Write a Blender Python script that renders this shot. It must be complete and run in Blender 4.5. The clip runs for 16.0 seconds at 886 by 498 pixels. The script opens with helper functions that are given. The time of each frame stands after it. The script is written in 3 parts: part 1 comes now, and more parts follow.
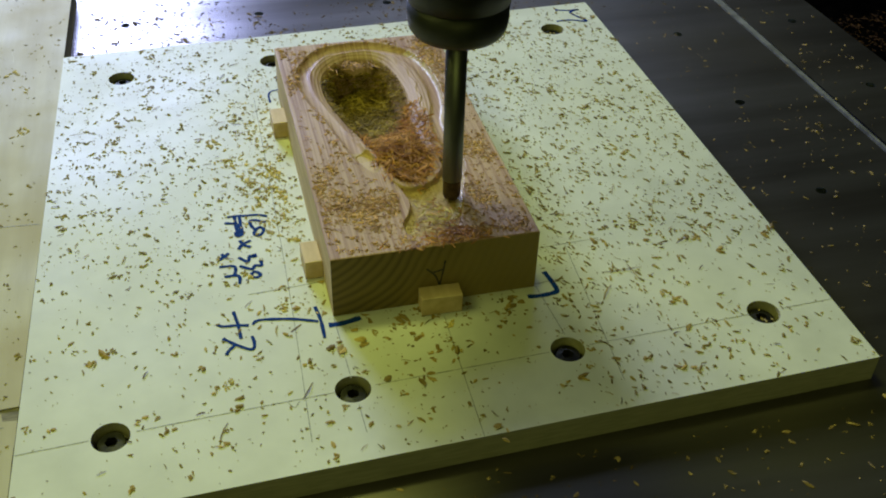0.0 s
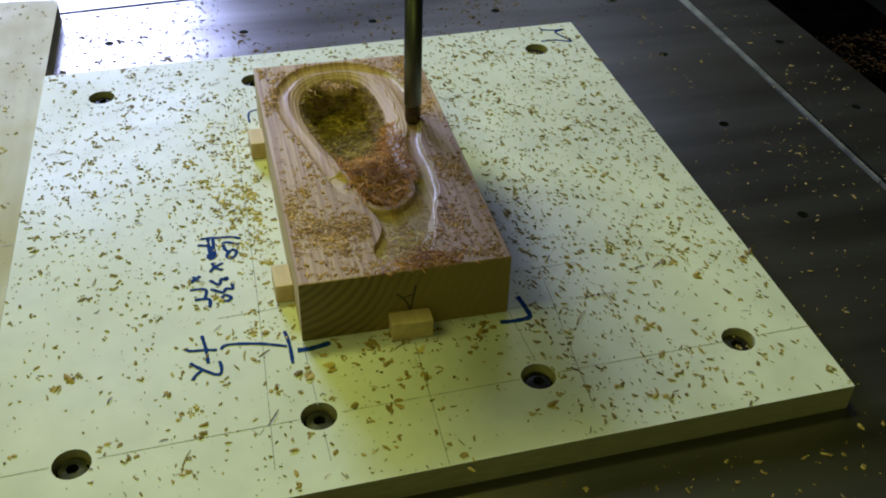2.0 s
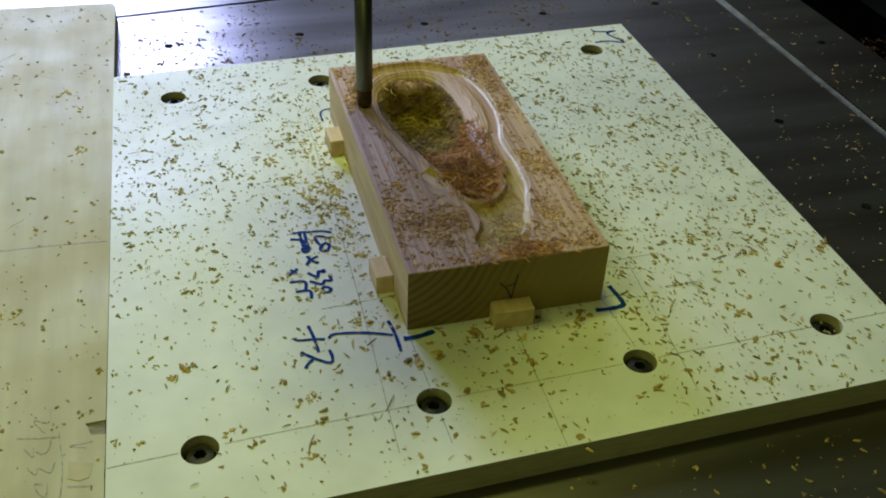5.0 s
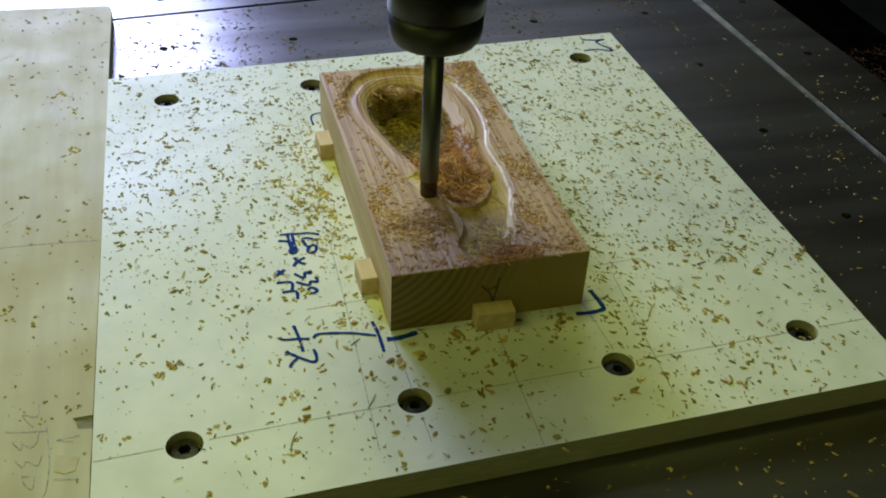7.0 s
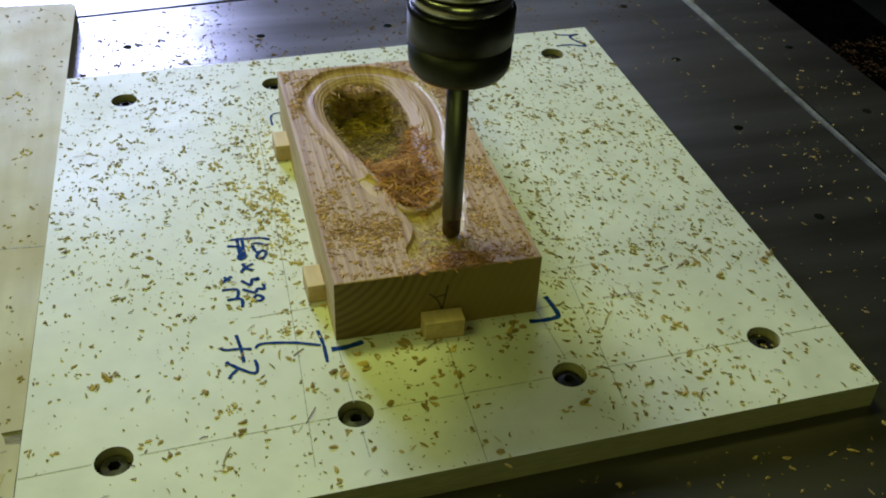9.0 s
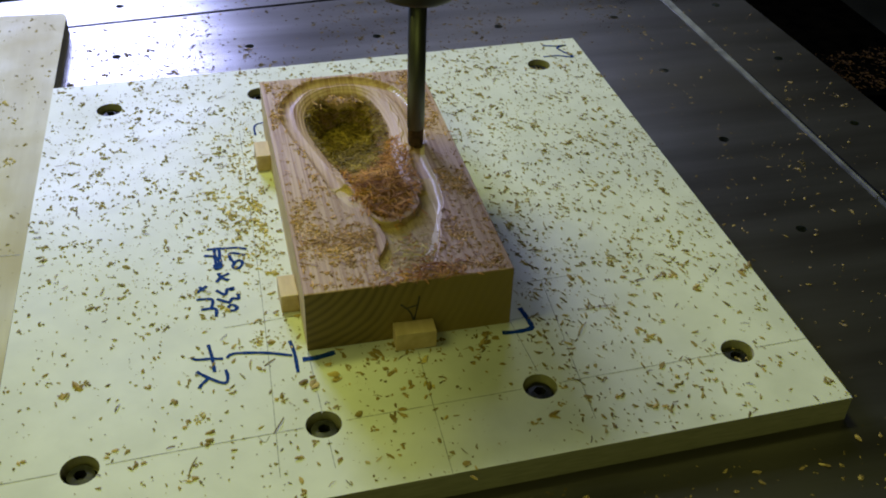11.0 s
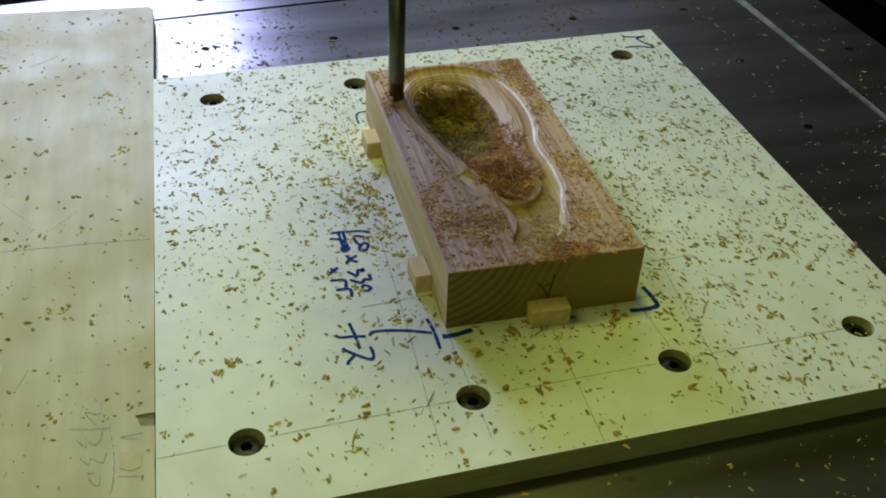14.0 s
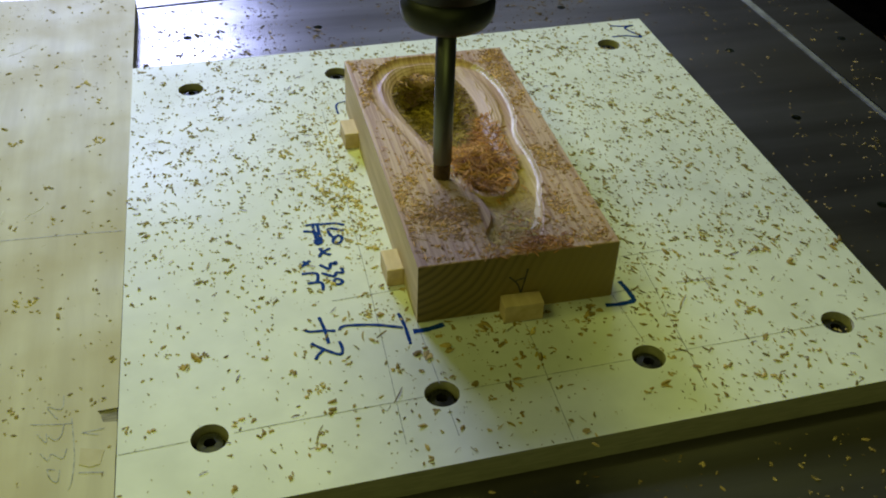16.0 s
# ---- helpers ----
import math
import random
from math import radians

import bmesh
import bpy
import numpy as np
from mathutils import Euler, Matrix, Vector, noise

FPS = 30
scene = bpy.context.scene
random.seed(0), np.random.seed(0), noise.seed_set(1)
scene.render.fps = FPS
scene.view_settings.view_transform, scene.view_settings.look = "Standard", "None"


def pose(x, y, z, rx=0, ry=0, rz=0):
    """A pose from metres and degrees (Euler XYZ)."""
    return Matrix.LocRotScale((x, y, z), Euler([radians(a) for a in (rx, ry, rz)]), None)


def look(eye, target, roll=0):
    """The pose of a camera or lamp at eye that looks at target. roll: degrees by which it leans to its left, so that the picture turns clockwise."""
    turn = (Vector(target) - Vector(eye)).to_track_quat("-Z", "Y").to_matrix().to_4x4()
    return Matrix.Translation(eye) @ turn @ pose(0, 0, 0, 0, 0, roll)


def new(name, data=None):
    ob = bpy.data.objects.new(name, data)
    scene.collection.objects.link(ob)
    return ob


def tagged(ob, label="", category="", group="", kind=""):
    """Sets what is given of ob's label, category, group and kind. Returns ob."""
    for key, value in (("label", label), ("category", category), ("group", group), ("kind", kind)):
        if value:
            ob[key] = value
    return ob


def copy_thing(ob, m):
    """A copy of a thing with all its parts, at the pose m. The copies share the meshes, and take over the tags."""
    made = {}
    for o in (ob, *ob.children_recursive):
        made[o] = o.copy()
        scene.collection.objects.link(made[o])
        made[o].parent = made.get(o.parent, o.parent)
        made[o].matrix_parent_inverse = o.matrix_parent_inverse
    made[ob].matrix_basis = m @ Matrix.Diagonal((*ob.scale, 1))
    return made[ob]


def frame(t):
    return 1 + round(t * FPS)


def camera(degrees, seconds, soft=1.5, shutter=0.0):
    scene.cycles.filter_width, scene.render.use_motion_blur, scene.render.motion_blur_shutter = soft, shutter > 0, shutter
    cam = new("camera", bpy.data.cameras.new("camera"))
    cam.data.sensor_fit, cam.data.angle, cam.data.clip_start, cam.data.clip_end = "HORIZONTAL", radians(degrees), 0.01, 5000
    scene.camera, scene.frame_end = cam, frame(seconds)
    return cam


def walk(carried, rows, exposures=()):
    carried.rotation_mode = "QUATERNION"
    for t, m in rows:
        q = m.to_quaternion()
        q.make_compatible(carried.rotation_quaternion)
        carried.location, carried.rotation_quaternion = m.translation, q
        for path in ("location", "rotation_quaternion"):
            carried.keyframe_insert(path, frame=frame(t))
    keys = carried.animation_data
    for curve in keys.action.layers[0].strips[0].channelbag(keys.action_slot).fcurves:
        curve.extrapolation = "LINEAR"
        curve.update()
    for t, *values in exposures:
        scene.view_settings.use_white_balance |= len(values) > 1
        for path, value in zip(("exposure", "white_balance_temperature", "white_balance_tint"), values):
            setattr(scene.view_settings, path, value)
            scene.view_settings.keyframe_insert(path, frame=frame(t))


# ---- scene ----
cam = camera(46.8, 16.0, soft=1.95)
PATH = [
    (0, (-0.073, -0.571, 0.528), (0.341, 0.931, -0.727), 1.8),
    (0.5, (-0.059, -0.571, 0.53), (0.353, 0.936, -0.718), 1.7),
    (1, (-0.056, -0.57, 0.53), (0.352, 0.937, -0.72), 1.6),
    (1.5, (-0.057, -0.568, 0.531), (0.354, 0.946, -0.709), 1.9),
    (2, (-0.044, -0.566, 0.532), (0.36, 0.952, -0.705), 1.8),
    (2.5, (-0.041, -0.563, 0.53), (0.362, 0.947, -0.718), 1.8),
    (3, (-0.05, -0.559, 0.53), (0.366, 0.947, -0.719), 1.8),
    (3.5, (-0.081, -0.559, 0.531), (0.345, 0.948, -0.713), 2.0),
    (4, (-0.125, -0.561, 0.529), (0.309, 0.945, -0.713), 2.1),
    (4.2, (-0.141, -0.562, 0.529), (0.299, 0.946, -0.708), 2.2),
    (6.3, (-0.147, -0.58, 0.538), (0.323, 0.943, -0.669), 2.8),
    (6.5, (-0.148, -0.582, 0.54), (0.322, 0.938, -0.671), 3.0),
    (7, (-0.137, -0.583, 0.539), (0.323, 0.94, -0.673), 3.2),
    (7.5, (-0.115, -0.581, 0.537), (0.338, 0.944, -0.674), 3.3),
    (8, (-0.124, -0.577, 0.536), (0.325, 0.942, -0.685), 3.2),
    (8.5, (-0.104, -0.572, 0.537), (0.336, 0.948, -0.687), 2.4),
    (9, (-0.08, -0.569, 0.535), (0.351, 0.95, -0.693), 2.4),
    (9.5, (-0.063, -0.569, 0.535), (0.361, 0.952, -0.692), 2.3),
    (11.8, (-0.049, -0.578, 0.538), (0.357, 0.962, -0.672), 2.1),
    (12, (-0.059, -0.577, 0.538), (0.363, 0.958, -0.672), 2.4),
    (12.5, (-0.079, -0.576, 0.538), (0.346, 0.956, -0.675), 2.4),
    (13, (-0.118, -0.577, 0.537), (0.308, 0.955, -0.676), 2.3),
    (13.5, (-0.151, -0.575, 0.535), (0.282, 0.955, -0.678), 2.5),
    (14, (-0.167, -0.577, 0.537), (0.263, 0.953, -0.677), 2.3),
    (14.5, (-0.163, -0.577, 0.538), (0.27, 0.952, -0.676), 2.3),
    (15, (-0.154, -0.576, 0.537), (0.271, 0.953, -0.68), 2.3),
    (15.5, (-0.143, -0.573, 0.534), (0.278, 0.95, -0.691), 2.3),
    (16, (-0.136, -0.572, 0.533), (0.275, 0.949, -0.699), 2.1),
]
walk(cam, [(t, look(eye, target, roll)) for t, eye, target, roll in PATH],
     exposures=[(0.0, 0.0, 6500, 10), (9.7, 0.0, 6500, 10), (11.9, 0.0, 6300, 23), (12.6, 0.0, 6280, 24), (13.5, 0.0, 6500, 10), (16.0, 0.0, 6500, 10)])

# ---- light ----
BED = -0.023          # top of the steel bed; the top of the fixture board is z = 0
FLOOR = -0.85

world = bpy.data.worlds.new("workshop")
world.use_nodes = True
world.node_tree.nodes["Background"].inputs["Color"].default_value = (0.5, 0.55, 0.5, 1)
world.node_tree.nodes["Background"].inputs["Strength"].default_value = 0.05
scene.world = world


def area_lamp(name, eye, target, width, height, power, colour):
    data = bpy.data.lights.new(name, "AREA")
    data.shape, data.size, data.size_y, data.energy, data.color = "RECTANGLE", width, height, power, colour
    lamp = new(name, data)
    lamp.matrix_world = look(eye, target)
    return lamp


area_lamp("work_light", (-0.36, 1.85, 0.68), (0.10, 0.15, 0.0), 0.60, 0.30, 29, (0.47, 0.55, 1.0))
# added cool fill for the board's right, clear of the bed's mirror angle
area_lamp("cool_fill_light", (0.80, 2.40, 1.60), (0.15, 0.2, 0.0), 0.9, 0.5, 6.3, (0.58, 0.69, 1.0))
area_lamp("tube_light", (-0.12, 0.66, 1.95), (0.05, 0.0, 0.0), 0.36, 0.28, 12.6, (0.87, 1.0, 0.22))
area_lamp("side_tube_light", (-1.15, 0.02, 1.55), (0.0, 0.0, 0.0), 0.7, 0.8, 6.1, (0.89, 1.0, 0.25))
# added fill that brightens the faces towards the camera, not a real tube
area_lamp("front_fill_light", (-0.35, -1.6, 1.1), (0.08, 0.0, 0.0), 1.2, 0.3, 2.5, (0.86, 1.0, 0.22))


# ---- materials ----
def ramp_node(tree, stops):
    node = tree.nodes.new("ShaderNodeValToRGB")
    while len(node.color_ramp.elements) < len(stops):
        node.color_ramp.elements.new(0.5)
    for element, (position, colour) in zip(node.color_ramp.elements, stops):
        element.position, element.color = position, (*colour, 1)
    return node


def surface(name, low, high, scale=40, stretch=(1, 1, 1), detail=6, rough=(0.5, 0.65), metal=0.0, bump=0.1, bump_scale=400,
            blotch=None, blotch_scale=6, blotch_amount=0.4, island=0.0, spread=(0.35, 0.65), specular=0.5, distance=0.0006, thin=0.0):
    """A material of two scales: a fine grain between two colours, and broad blotches over it."""
    mat = bpy.data.materials.new(name)
    mat.use_nodes = True
    tree = mat.node_tree
    link = tree.links.new
    shader = tree.nodes["Principled BSDF"]
    coords = tree.nodes.new("ShaderNodeTexCoord")
    mapping = tree.nodes.new("ShaderNodeMapping")
    mapping.inputs["Scale"].default_value = stretch
    link(coords.outputs["Object"], mapping.inputs["Vector"])
    grain = tree.nodes.new("ShaderNodeTexNoise")
    grain.inputs["Scale"].default_value, grain.inputs["Detail"].default_value = scale, detail
    link(mapping.outputs["Vector"], grain.inputs["Vector"])
    ramp = ramp_node(tree, [(spread[0], low), (spread[1], high)])
    link(grain.outputs["Fac"], ramp.inputs["Fac"])
    colour = ramp.outputs["Color"]
    broad = tree.nodes.new("ShaderNodeTexNoise")
    broad.inputs["Scale"].default_value, broad.inputs["Detail"].default_value = blotch_scale, 4
    link(coords.outputs["Object"], broad.inputs["Vector"])
    if blotch:
        mask = ramp_node(tree, [(0.42, (0, 0, 0)), (0.7, (blotch_amount,) * 3)])
        link(broad.outputs["Fac"], mask.inputs["Fac"])
        mix = tree.nodes.new("ShaderNodeMix")
        mix.data_type = "RGBA"
        link(mask.outputs["Color"], mix.inputs[0])
        link(colour, mix.inputs[6])
        mix.inputs[7].default_value = (*blotch, 1)
        colour = mix.outputs[2]
    if island:
        geometry = tree.nodes.new("ShaderNodeNewGeometry")
        vary = tree.nodes.new("ShaderNodeHueSaturation")
        span = tree.nodes.new("ShaderNodeMapRange")
        span.inputs["To Min"].default_value, span.inputs["To Max"].default_value = 1 - island, 1 + island
        link(geometry.outputs["Random Per Island"], span.inputs["Value"])
        link(span.outputs["Result"], vary.inputs["Value"])
        link(colour, vary.inputs["Color"])
        colour = vary.outputs["Color"]
    link(colour, shader.inputs["Base Color"])
    gloss = tree.nodes.new("ShaderNodeMapRange")
    gloss.inputs["From Min"].default_value, gloss.inputs["From Max"].default_value = 0.3, 0.7
    gloss.inputs["To Min"].default_value, gloss.inputs["To Max"].default_value = rough
    link(broad.outputs["Fac"], gloss.inputs["Value"])
    link(gloss.outputs["Result"], shader.inputs["Roughness"])
    shader.inputs["Metallic"].default_value = metal
    shader.inputs["Specular IOR Level"].default_value = specular
    if bump:
        fine = tree.nodes.new("ShaderNodeTexNoise")
        fine.inputs["Scale"].default_value, fine.inputs["Detail"].default_value = bump_scale, 3
        link(mapping.outputs["Vector"], fine.inputs["Vector"])
        relief = tree.nodes.new("ShaderNodeBump")
        relief.inputs["Strength"].default_value, relief.inputs["Distance"].default_value = bump, distance
        link(fine.outputs["Fac"], relief.inputs["Height"])
        link(relief.outputs["Normal"], shader.inputs["Normal"])
    if thin:
        through_light = tree.nodes.new("ShaderNodeBsdfTranslucent")
        link(colour, through_light.inputs["Color"])
        blend = tree.nodes.new("ShaderNodeMixShader")
        blend.inputs[0].default_value = thin
        link(shader.outputs["BSDF"], blend.inputs[1])
        link(through_light.outputs["BSDF"], blend.inputs[2])
        link(blend.outputs["Shader"], tree.nodes["Material Output"].inputs["Surface"])
    return mat


laminate = surface("white_laminate", (0.70, 0.71, 0.66), (0.80, 0.81, 0.76), 25, rough=(0.4, 0.6), bump=0.05, blotch=(0.66, 0.66, 0.52), blotch_amount=0.3)
board_edge = surface("board_edge", (0.40, 0.375, 0.28), (0.52, 0.49, 0.37), 60, (1, 1, 8), rough=(0.7, 0.9), bump=0.2, blotch=(0.33, 0.30, 0.21))
hole_wall = surface("drilled_chipboard", (0.36, 0.33, 0.19), (0.48, 0.44, 0.27), 90, rough=(0.7, 0.9), bump=0.3)
plywood = surface("plywood_face", (0.50, 0.45, 0.29), (0.60, 0.55, 0.375), 10, (6, 0.6, 1), rough=(0.55, 0.75), bump=0.08, blotch=(0.46, 0.385, 0.235), blotch_scale=11, blotch_amount=0.75)
plywood_edge = surface("plywood_edge", (0.20, 0.165, 0.115), (0.34, 0.28, 0.20), 30, (1, 1, 20), rough=(0.8, 0.9), bump=0.2)
torn_ply = surface("torn_plywood", (0.17, 0.15, 0.11), (0.36, 0.32, 0.23), 40, (2, 14, 20), rough=(0.8, 0.9), bump=0.3)
steel = surface("ground_steel", (0.135, 0.122, 0.118), (0.27, 0.255, 0.255), 5, (0.4, 4, 1), rough=(0.25, 0.40), metal=0.88, bump=0.06, bump_scale=250, blotch=(0.14, 0.125, 0.095), blotch_scale=4, blotch_amount=0.75)
strip_metal = surface("strip_metal", (0.13, 0.13, 0.135), (0.33, 0.33, 0.345), 60, rough=(0.45, 0.6), metal=0.4, bump=0.1, blotch=(0.3, 0.3, 0.3))
# one near-black steel for hole floors, plate sides and the base
dark_hole = surface("plain_dark_steel", (0.01, 0.012, 0.012), (0.03, 0.03, 0.03), 100, rough=(0.4, 0.6), metal=0.5)
# thread walls paler and tealer than the bed, a glint put into the colour
thread_glint_steel = surface("thread_glint_steel", (0.30, 0.34, 0.33), (0.48, 0.52, 0.50), 200, rough=(0.25, 0.4), metal=1.0, bump=0.2)
black_steel = surface("blackened_screw", (0.014, 0.014, 0.014), (0.045, 0.043, 0.04), 150, rough=(0.38, 0.55), metal=0.5, bump=0.1)
nut_black = surface("blackened_nut", (0.006, 0.006, 0.005), (0.012, 0.012, 0.010), 120, rough=(0.28, 0.38), bump=0.03, specular=0.2)
# dull black, lightened and greened for the light on the nut's lower band
nut_lower = surface("lit_dull_black_nut", (0.010, 0.012, 0.008), (0.020, 0.022, 0.016), 90, rough=(0.42, 0.55), bump=0.05, specular=0.4)
holder_steel = surface("holder_steel", (0.36, 0.35, 0.30), (0.48, 0.47, 0.42), 80, rough=(0.2, 0.3), metal=1.0, bump=0.03)
carbide = surface("tool_steel", (0.13, 0.135, 0.12), (0.19, 0.195, 0.175), 50, (1, 1, 0.3), rough=(0.36, 0.46), metal=0.85, bump=0.03)
cutter_dirty = surface("resin_stained_cutter", (0.05, 0.03, 0.015), (0.12, 0.08, 0.045), 220, rough=(0.45, 0.6), metal=0.4, bump=0.2)
timber_top = surface("planed_timber", (0.355, 0.19, 0.13), (0.60, 0.40, 0.295), 26, (15, 0.25, 1), rough=(0.5, 0.65), bump=0.35, bump_scale=110, blotch=(0.55, 0.38, 0.25), blotch_scale=14, spread=(0.36, 0.58))
fresh_cut = surface("fresh_cut_timber", (0.46, 0.31, 0.14), (0.62, 0.45, 0.23), 32, (9, 0.3, 1), rough=(0.5, 0.65), bump=0.3, bump_scale=110, blotch=(0.5, 0.36, 0.15), blotch_scale=30)
# glossy cut wall, also made paler to carry the rim's highlight
highlit_cut = surface("highlit_burnished_cut", (0.58, 0.43, 0.34), (0.76, 0.62, 0.53), 60, (3, 0.4, 1), rough=(0.28, 0.4), bump=0.15, bump_scale=160)
# wood chips of the ledge and tray, darkened because they lie in shade
shaded_chips = surface("shaded_chips", (0.02, 0.010, 0.004), (0.07, 0.034, 0.013), 90, rough=(0.8, 0.95), bump=0.0, island=0.5, specular=0.1)
dull_chips = surface("dull_chips", (0.17, 0.11, 0.05), (0.38, 0.27, 0.13), 90, rough=(0.6, 0.8), bump=0.0, island=0.5)
timber_side = surface("sawn_timber", (0.52, 0.38, 0.20), (0.68, 0.53, 0.31), 20, (4, 0.5, 5), rough=(0.55, 0.7), bump=0.15, bump_scale=90)
key_wood = surface("key_timber", (0.58, 0.42, 0.22), (0.72, 0.55, 0.32), 30, (4, 0.8, 4), rough=(0.55, 0.7), bump=0.1)
chip_wood = surface("wood_chips", (0.20, 0.148, 0.048), (0.43, 0.33, 0.132), 90, rough=(0.6, 0.8), bump=0.0, island=0.45, specular=0.25)
shaving_wood = surface("fresh_shavings", (0.40, 0.18, 0.05), (0.66, 0.36, 0.12), 60, rough=(0.6, 0.8), bump=0.0, island=0.45, thin=0.35, specular=0.25)
yellow_chips = surface("yellow_chips", (0.37, 0.275, 0.065), (0.64, 0.51, 0.17), 90, rough=(0.6, 0.8), bump=0.0, island=0.4, specular=0.25)
front_chips = surface("ochre_chips", (0.27, 0.18, 0.055), (0.50, 0.37, 0.13), 90, rough=(0.6, 0.8), bump=0.0, island=0.4, specular=0.25)
# chips against the bed's reflection: their backlit darkness is painted into the wood
backlit_chips = surface("backlit_chips", (0.09, 0.062, 0.032), (0.23, 0.165, 0.085), 90, rough=(0.7, 0.85), bump=0.0, island=0.5, specular=0.15)
olive_shavings = surface("olive_shavings", (0.20, 0.13, 0.022), (0.46, 0.33, 0.065), 60, rough=(0.6, 0.8), bump=0.0, island=0.5, thin=0.35, specular=0.25)
timber_crumbs = surface("timber_crumbs", (0.36, 0.188, 0.06), (0.61, 0.36, 0.15), 60, rough=(0.6, 0.8), bump=0.0, island=0.45, specular=0.25)
fine_dust = surface("fine_dust", (0.40, 0.255, 0.095), (0.52, 0.35, 0.15), 60, rough=(0.7, 0.9), bump=0.0, island=0.25)
tape = surface("old_tape", (0.47, 0.40, 0.20), (0.53, 0.46, 0.26), 60, rough=(0.4, 0.6), bump=0.1)
ink = surface("blue_marker", (0.006, 0.032, 0.21), (0.013, 0.060, 0.32), 300, rough=(0.75, 0.9), bump=0.0, specular=0.08)
graphite = surface("pencil", (0.20, 0.20, 0.19), (0.50, 0.50, 0.46), 300, rough=(0.5, 0.6), bump=0.0)
scuff_pale = surface("pale_scuff", (0.60, 0.57, 0.46), (0.68, 0.65, 0.54), 200, rough=(0.6, 0.8), bump=0.0)
scuff_dark = surface("grey_scuff", (0.44, 0.405, 0.29), (0.50, 0.46, 0.34), 200, rough=(0.6, 0.8), bump=0.0)
dark_pencil = surface("dark_pencil", (0.025, 0.022, 0.016), (0.06, 0.052, 0.038), 300, rough=(0.5, 0.6), bump=0.0)
# near black for tray and ledge: the shade beside the bed is in the colour
shade_black = surface("near_black_shade", (0.001, 0.001, 0.001), (0.003, 0.0025, 0.002), 30, rough=(0.9, 0.98), bump=0.4, specular=0.0)
# floor almost black: the darkness below the bed is put into its colour
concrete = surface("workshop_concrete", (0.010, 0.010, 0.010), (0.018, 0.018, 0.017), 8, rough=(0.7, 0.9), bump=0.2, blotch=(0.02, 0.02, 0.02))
# wall colour kept dark so that the steel bed reflects little
plaster = surface("dark_plaster", (0.045, 0.046, 0.043), (0.072, 0.072, 0.067), 5, rough=(0.8, 0.9), bump=0.1, blotch=(0.05, 0.045, 0.04))


def end_grain():
    """End grain of the block: wide growth rings about a far centre, darker in their late wood."""
    mat = bpy.data.materials.new("end_grain")
    mat.use_nodes = True
    tree = mat.node_tree
    link = tree.links.new
    shader = tree.nodes["Principled BSDF"]
    coords = tree.nodes.new("ShaderNodeTexCoord")
    shift = tree.nodes.new("ShaderNodeMapping")
    shift.inputs["Location"].default_value = (0.012, 0, -0.078)
    shift.inputs["Rotation"].default_value = (0, 0, 0)
    link(coords.outputs["Object"], shift.inputs["Vector"])
    rings = tree.nodes.new("ShaderNodeTexWave")
    rings.wave_type, rings.rings_direction = "RINGS", "Y"
    rings.inputs["Scale"].default_value, rings.inputs["Distortion"].default_value = 44, 4.0
    rings.inputs["Detail"].default_value, rings.inputs["Detail Scale"].default_value = 2, 0.5
    link(shift.outputs["Vector"], rings.inputs["Vector"])
    broad = tree.nodes.new("ShaderNodeTexNoise")
    broad.inputs["Scale"].default_value = 14
    link(coords.outputs["Object"], broad.inputs["Vector"])
    apart = tree.nodes.new("ShaderNodeSeparateXYZ")
    link(coords.outputs["Object"], apart.inputs["Vector"])
    # rings fade to the right; the face's shade, deeper left, is painted in too
    outward = tree.nodes.new("ShaderNodeMath")
    outward.operation = "MULTIPLY_ADD"
    outward.inputs[1].default_value, outward.inputs[2].default_value = 5.5, -0.42
    link(apart.outputs["X"], outward.inputs[0])
    lit_right = tree.nodes.new("ShaderNodeMath")
    lit_right.operation = "ADD"
    link(outward.outputs["Value"], lit_right.inputs[0])
    link(broad.outputs["Fac"], lit_right.inputs[1])
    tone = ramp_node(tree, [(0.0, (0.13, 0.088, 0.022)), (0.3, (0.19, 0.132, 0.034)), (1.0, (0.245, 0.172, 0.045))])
    link(rings.outputs["Fac"], tone.inputs["Fac"])
    plain = tree.nodes.new("ShaderNodeMix")
    plain.data_type = "RGBA"
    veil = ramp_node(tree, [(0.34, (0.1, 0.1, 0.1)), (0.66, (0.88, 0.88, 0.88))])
    link(lit_right.outputs["Value"], veil.inputs["Fac"])
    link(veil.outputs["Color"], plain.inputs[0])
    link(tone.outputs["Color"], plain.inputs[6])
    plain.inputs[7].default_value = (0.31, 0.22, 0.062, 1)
    link(plain.outputs[2], shader.inputs["Base Color"])
    shader.inputs["Roughness"].default_value = 0.65
    relief = tree.nodes.new("ShaderNodeBump")
    relief.inputs["Strength"].default_value, relief.inputs["Distance"].default_value = 0.2, 0.0008
    link(rings.outputs["Fac"], relief.inputs["Height"])
    link(relief.outputs["Normal"], shader.inputs["Normal"])
    return mat


end_wood = end_grain()


# ---- builders ----
def mesh_object(name, bm, material, parent=None, label=""):
    data = bpy.data.meshes.new(name)
    bm.normal_update()
    bm.to_mesh(data)
    bm.free()
    for m in material if isinstance(material, (list, tuple)) else [material]:
        data.materials.append(m)
    ob = new(name, data)
    ob.parent = parent
    if label:
        ob["label"] = label
    return ob


part = mesh_object


def prism(bm, outline, low, high, bevel=0.0, index=0):
    """An upright prism over an outline, counter-clockwise from above."""
    bottom = [bm.verts.new((x, y, low)) for x, y in outline]
    top = [bm.verts.new((x, y, high)) for x, y in outline]
    faces = [bm.faces.new(top), bm.faces.new(bottom[::-1])]
    for i in range(len(outline)):
        j = (i + 1) % len(outline)
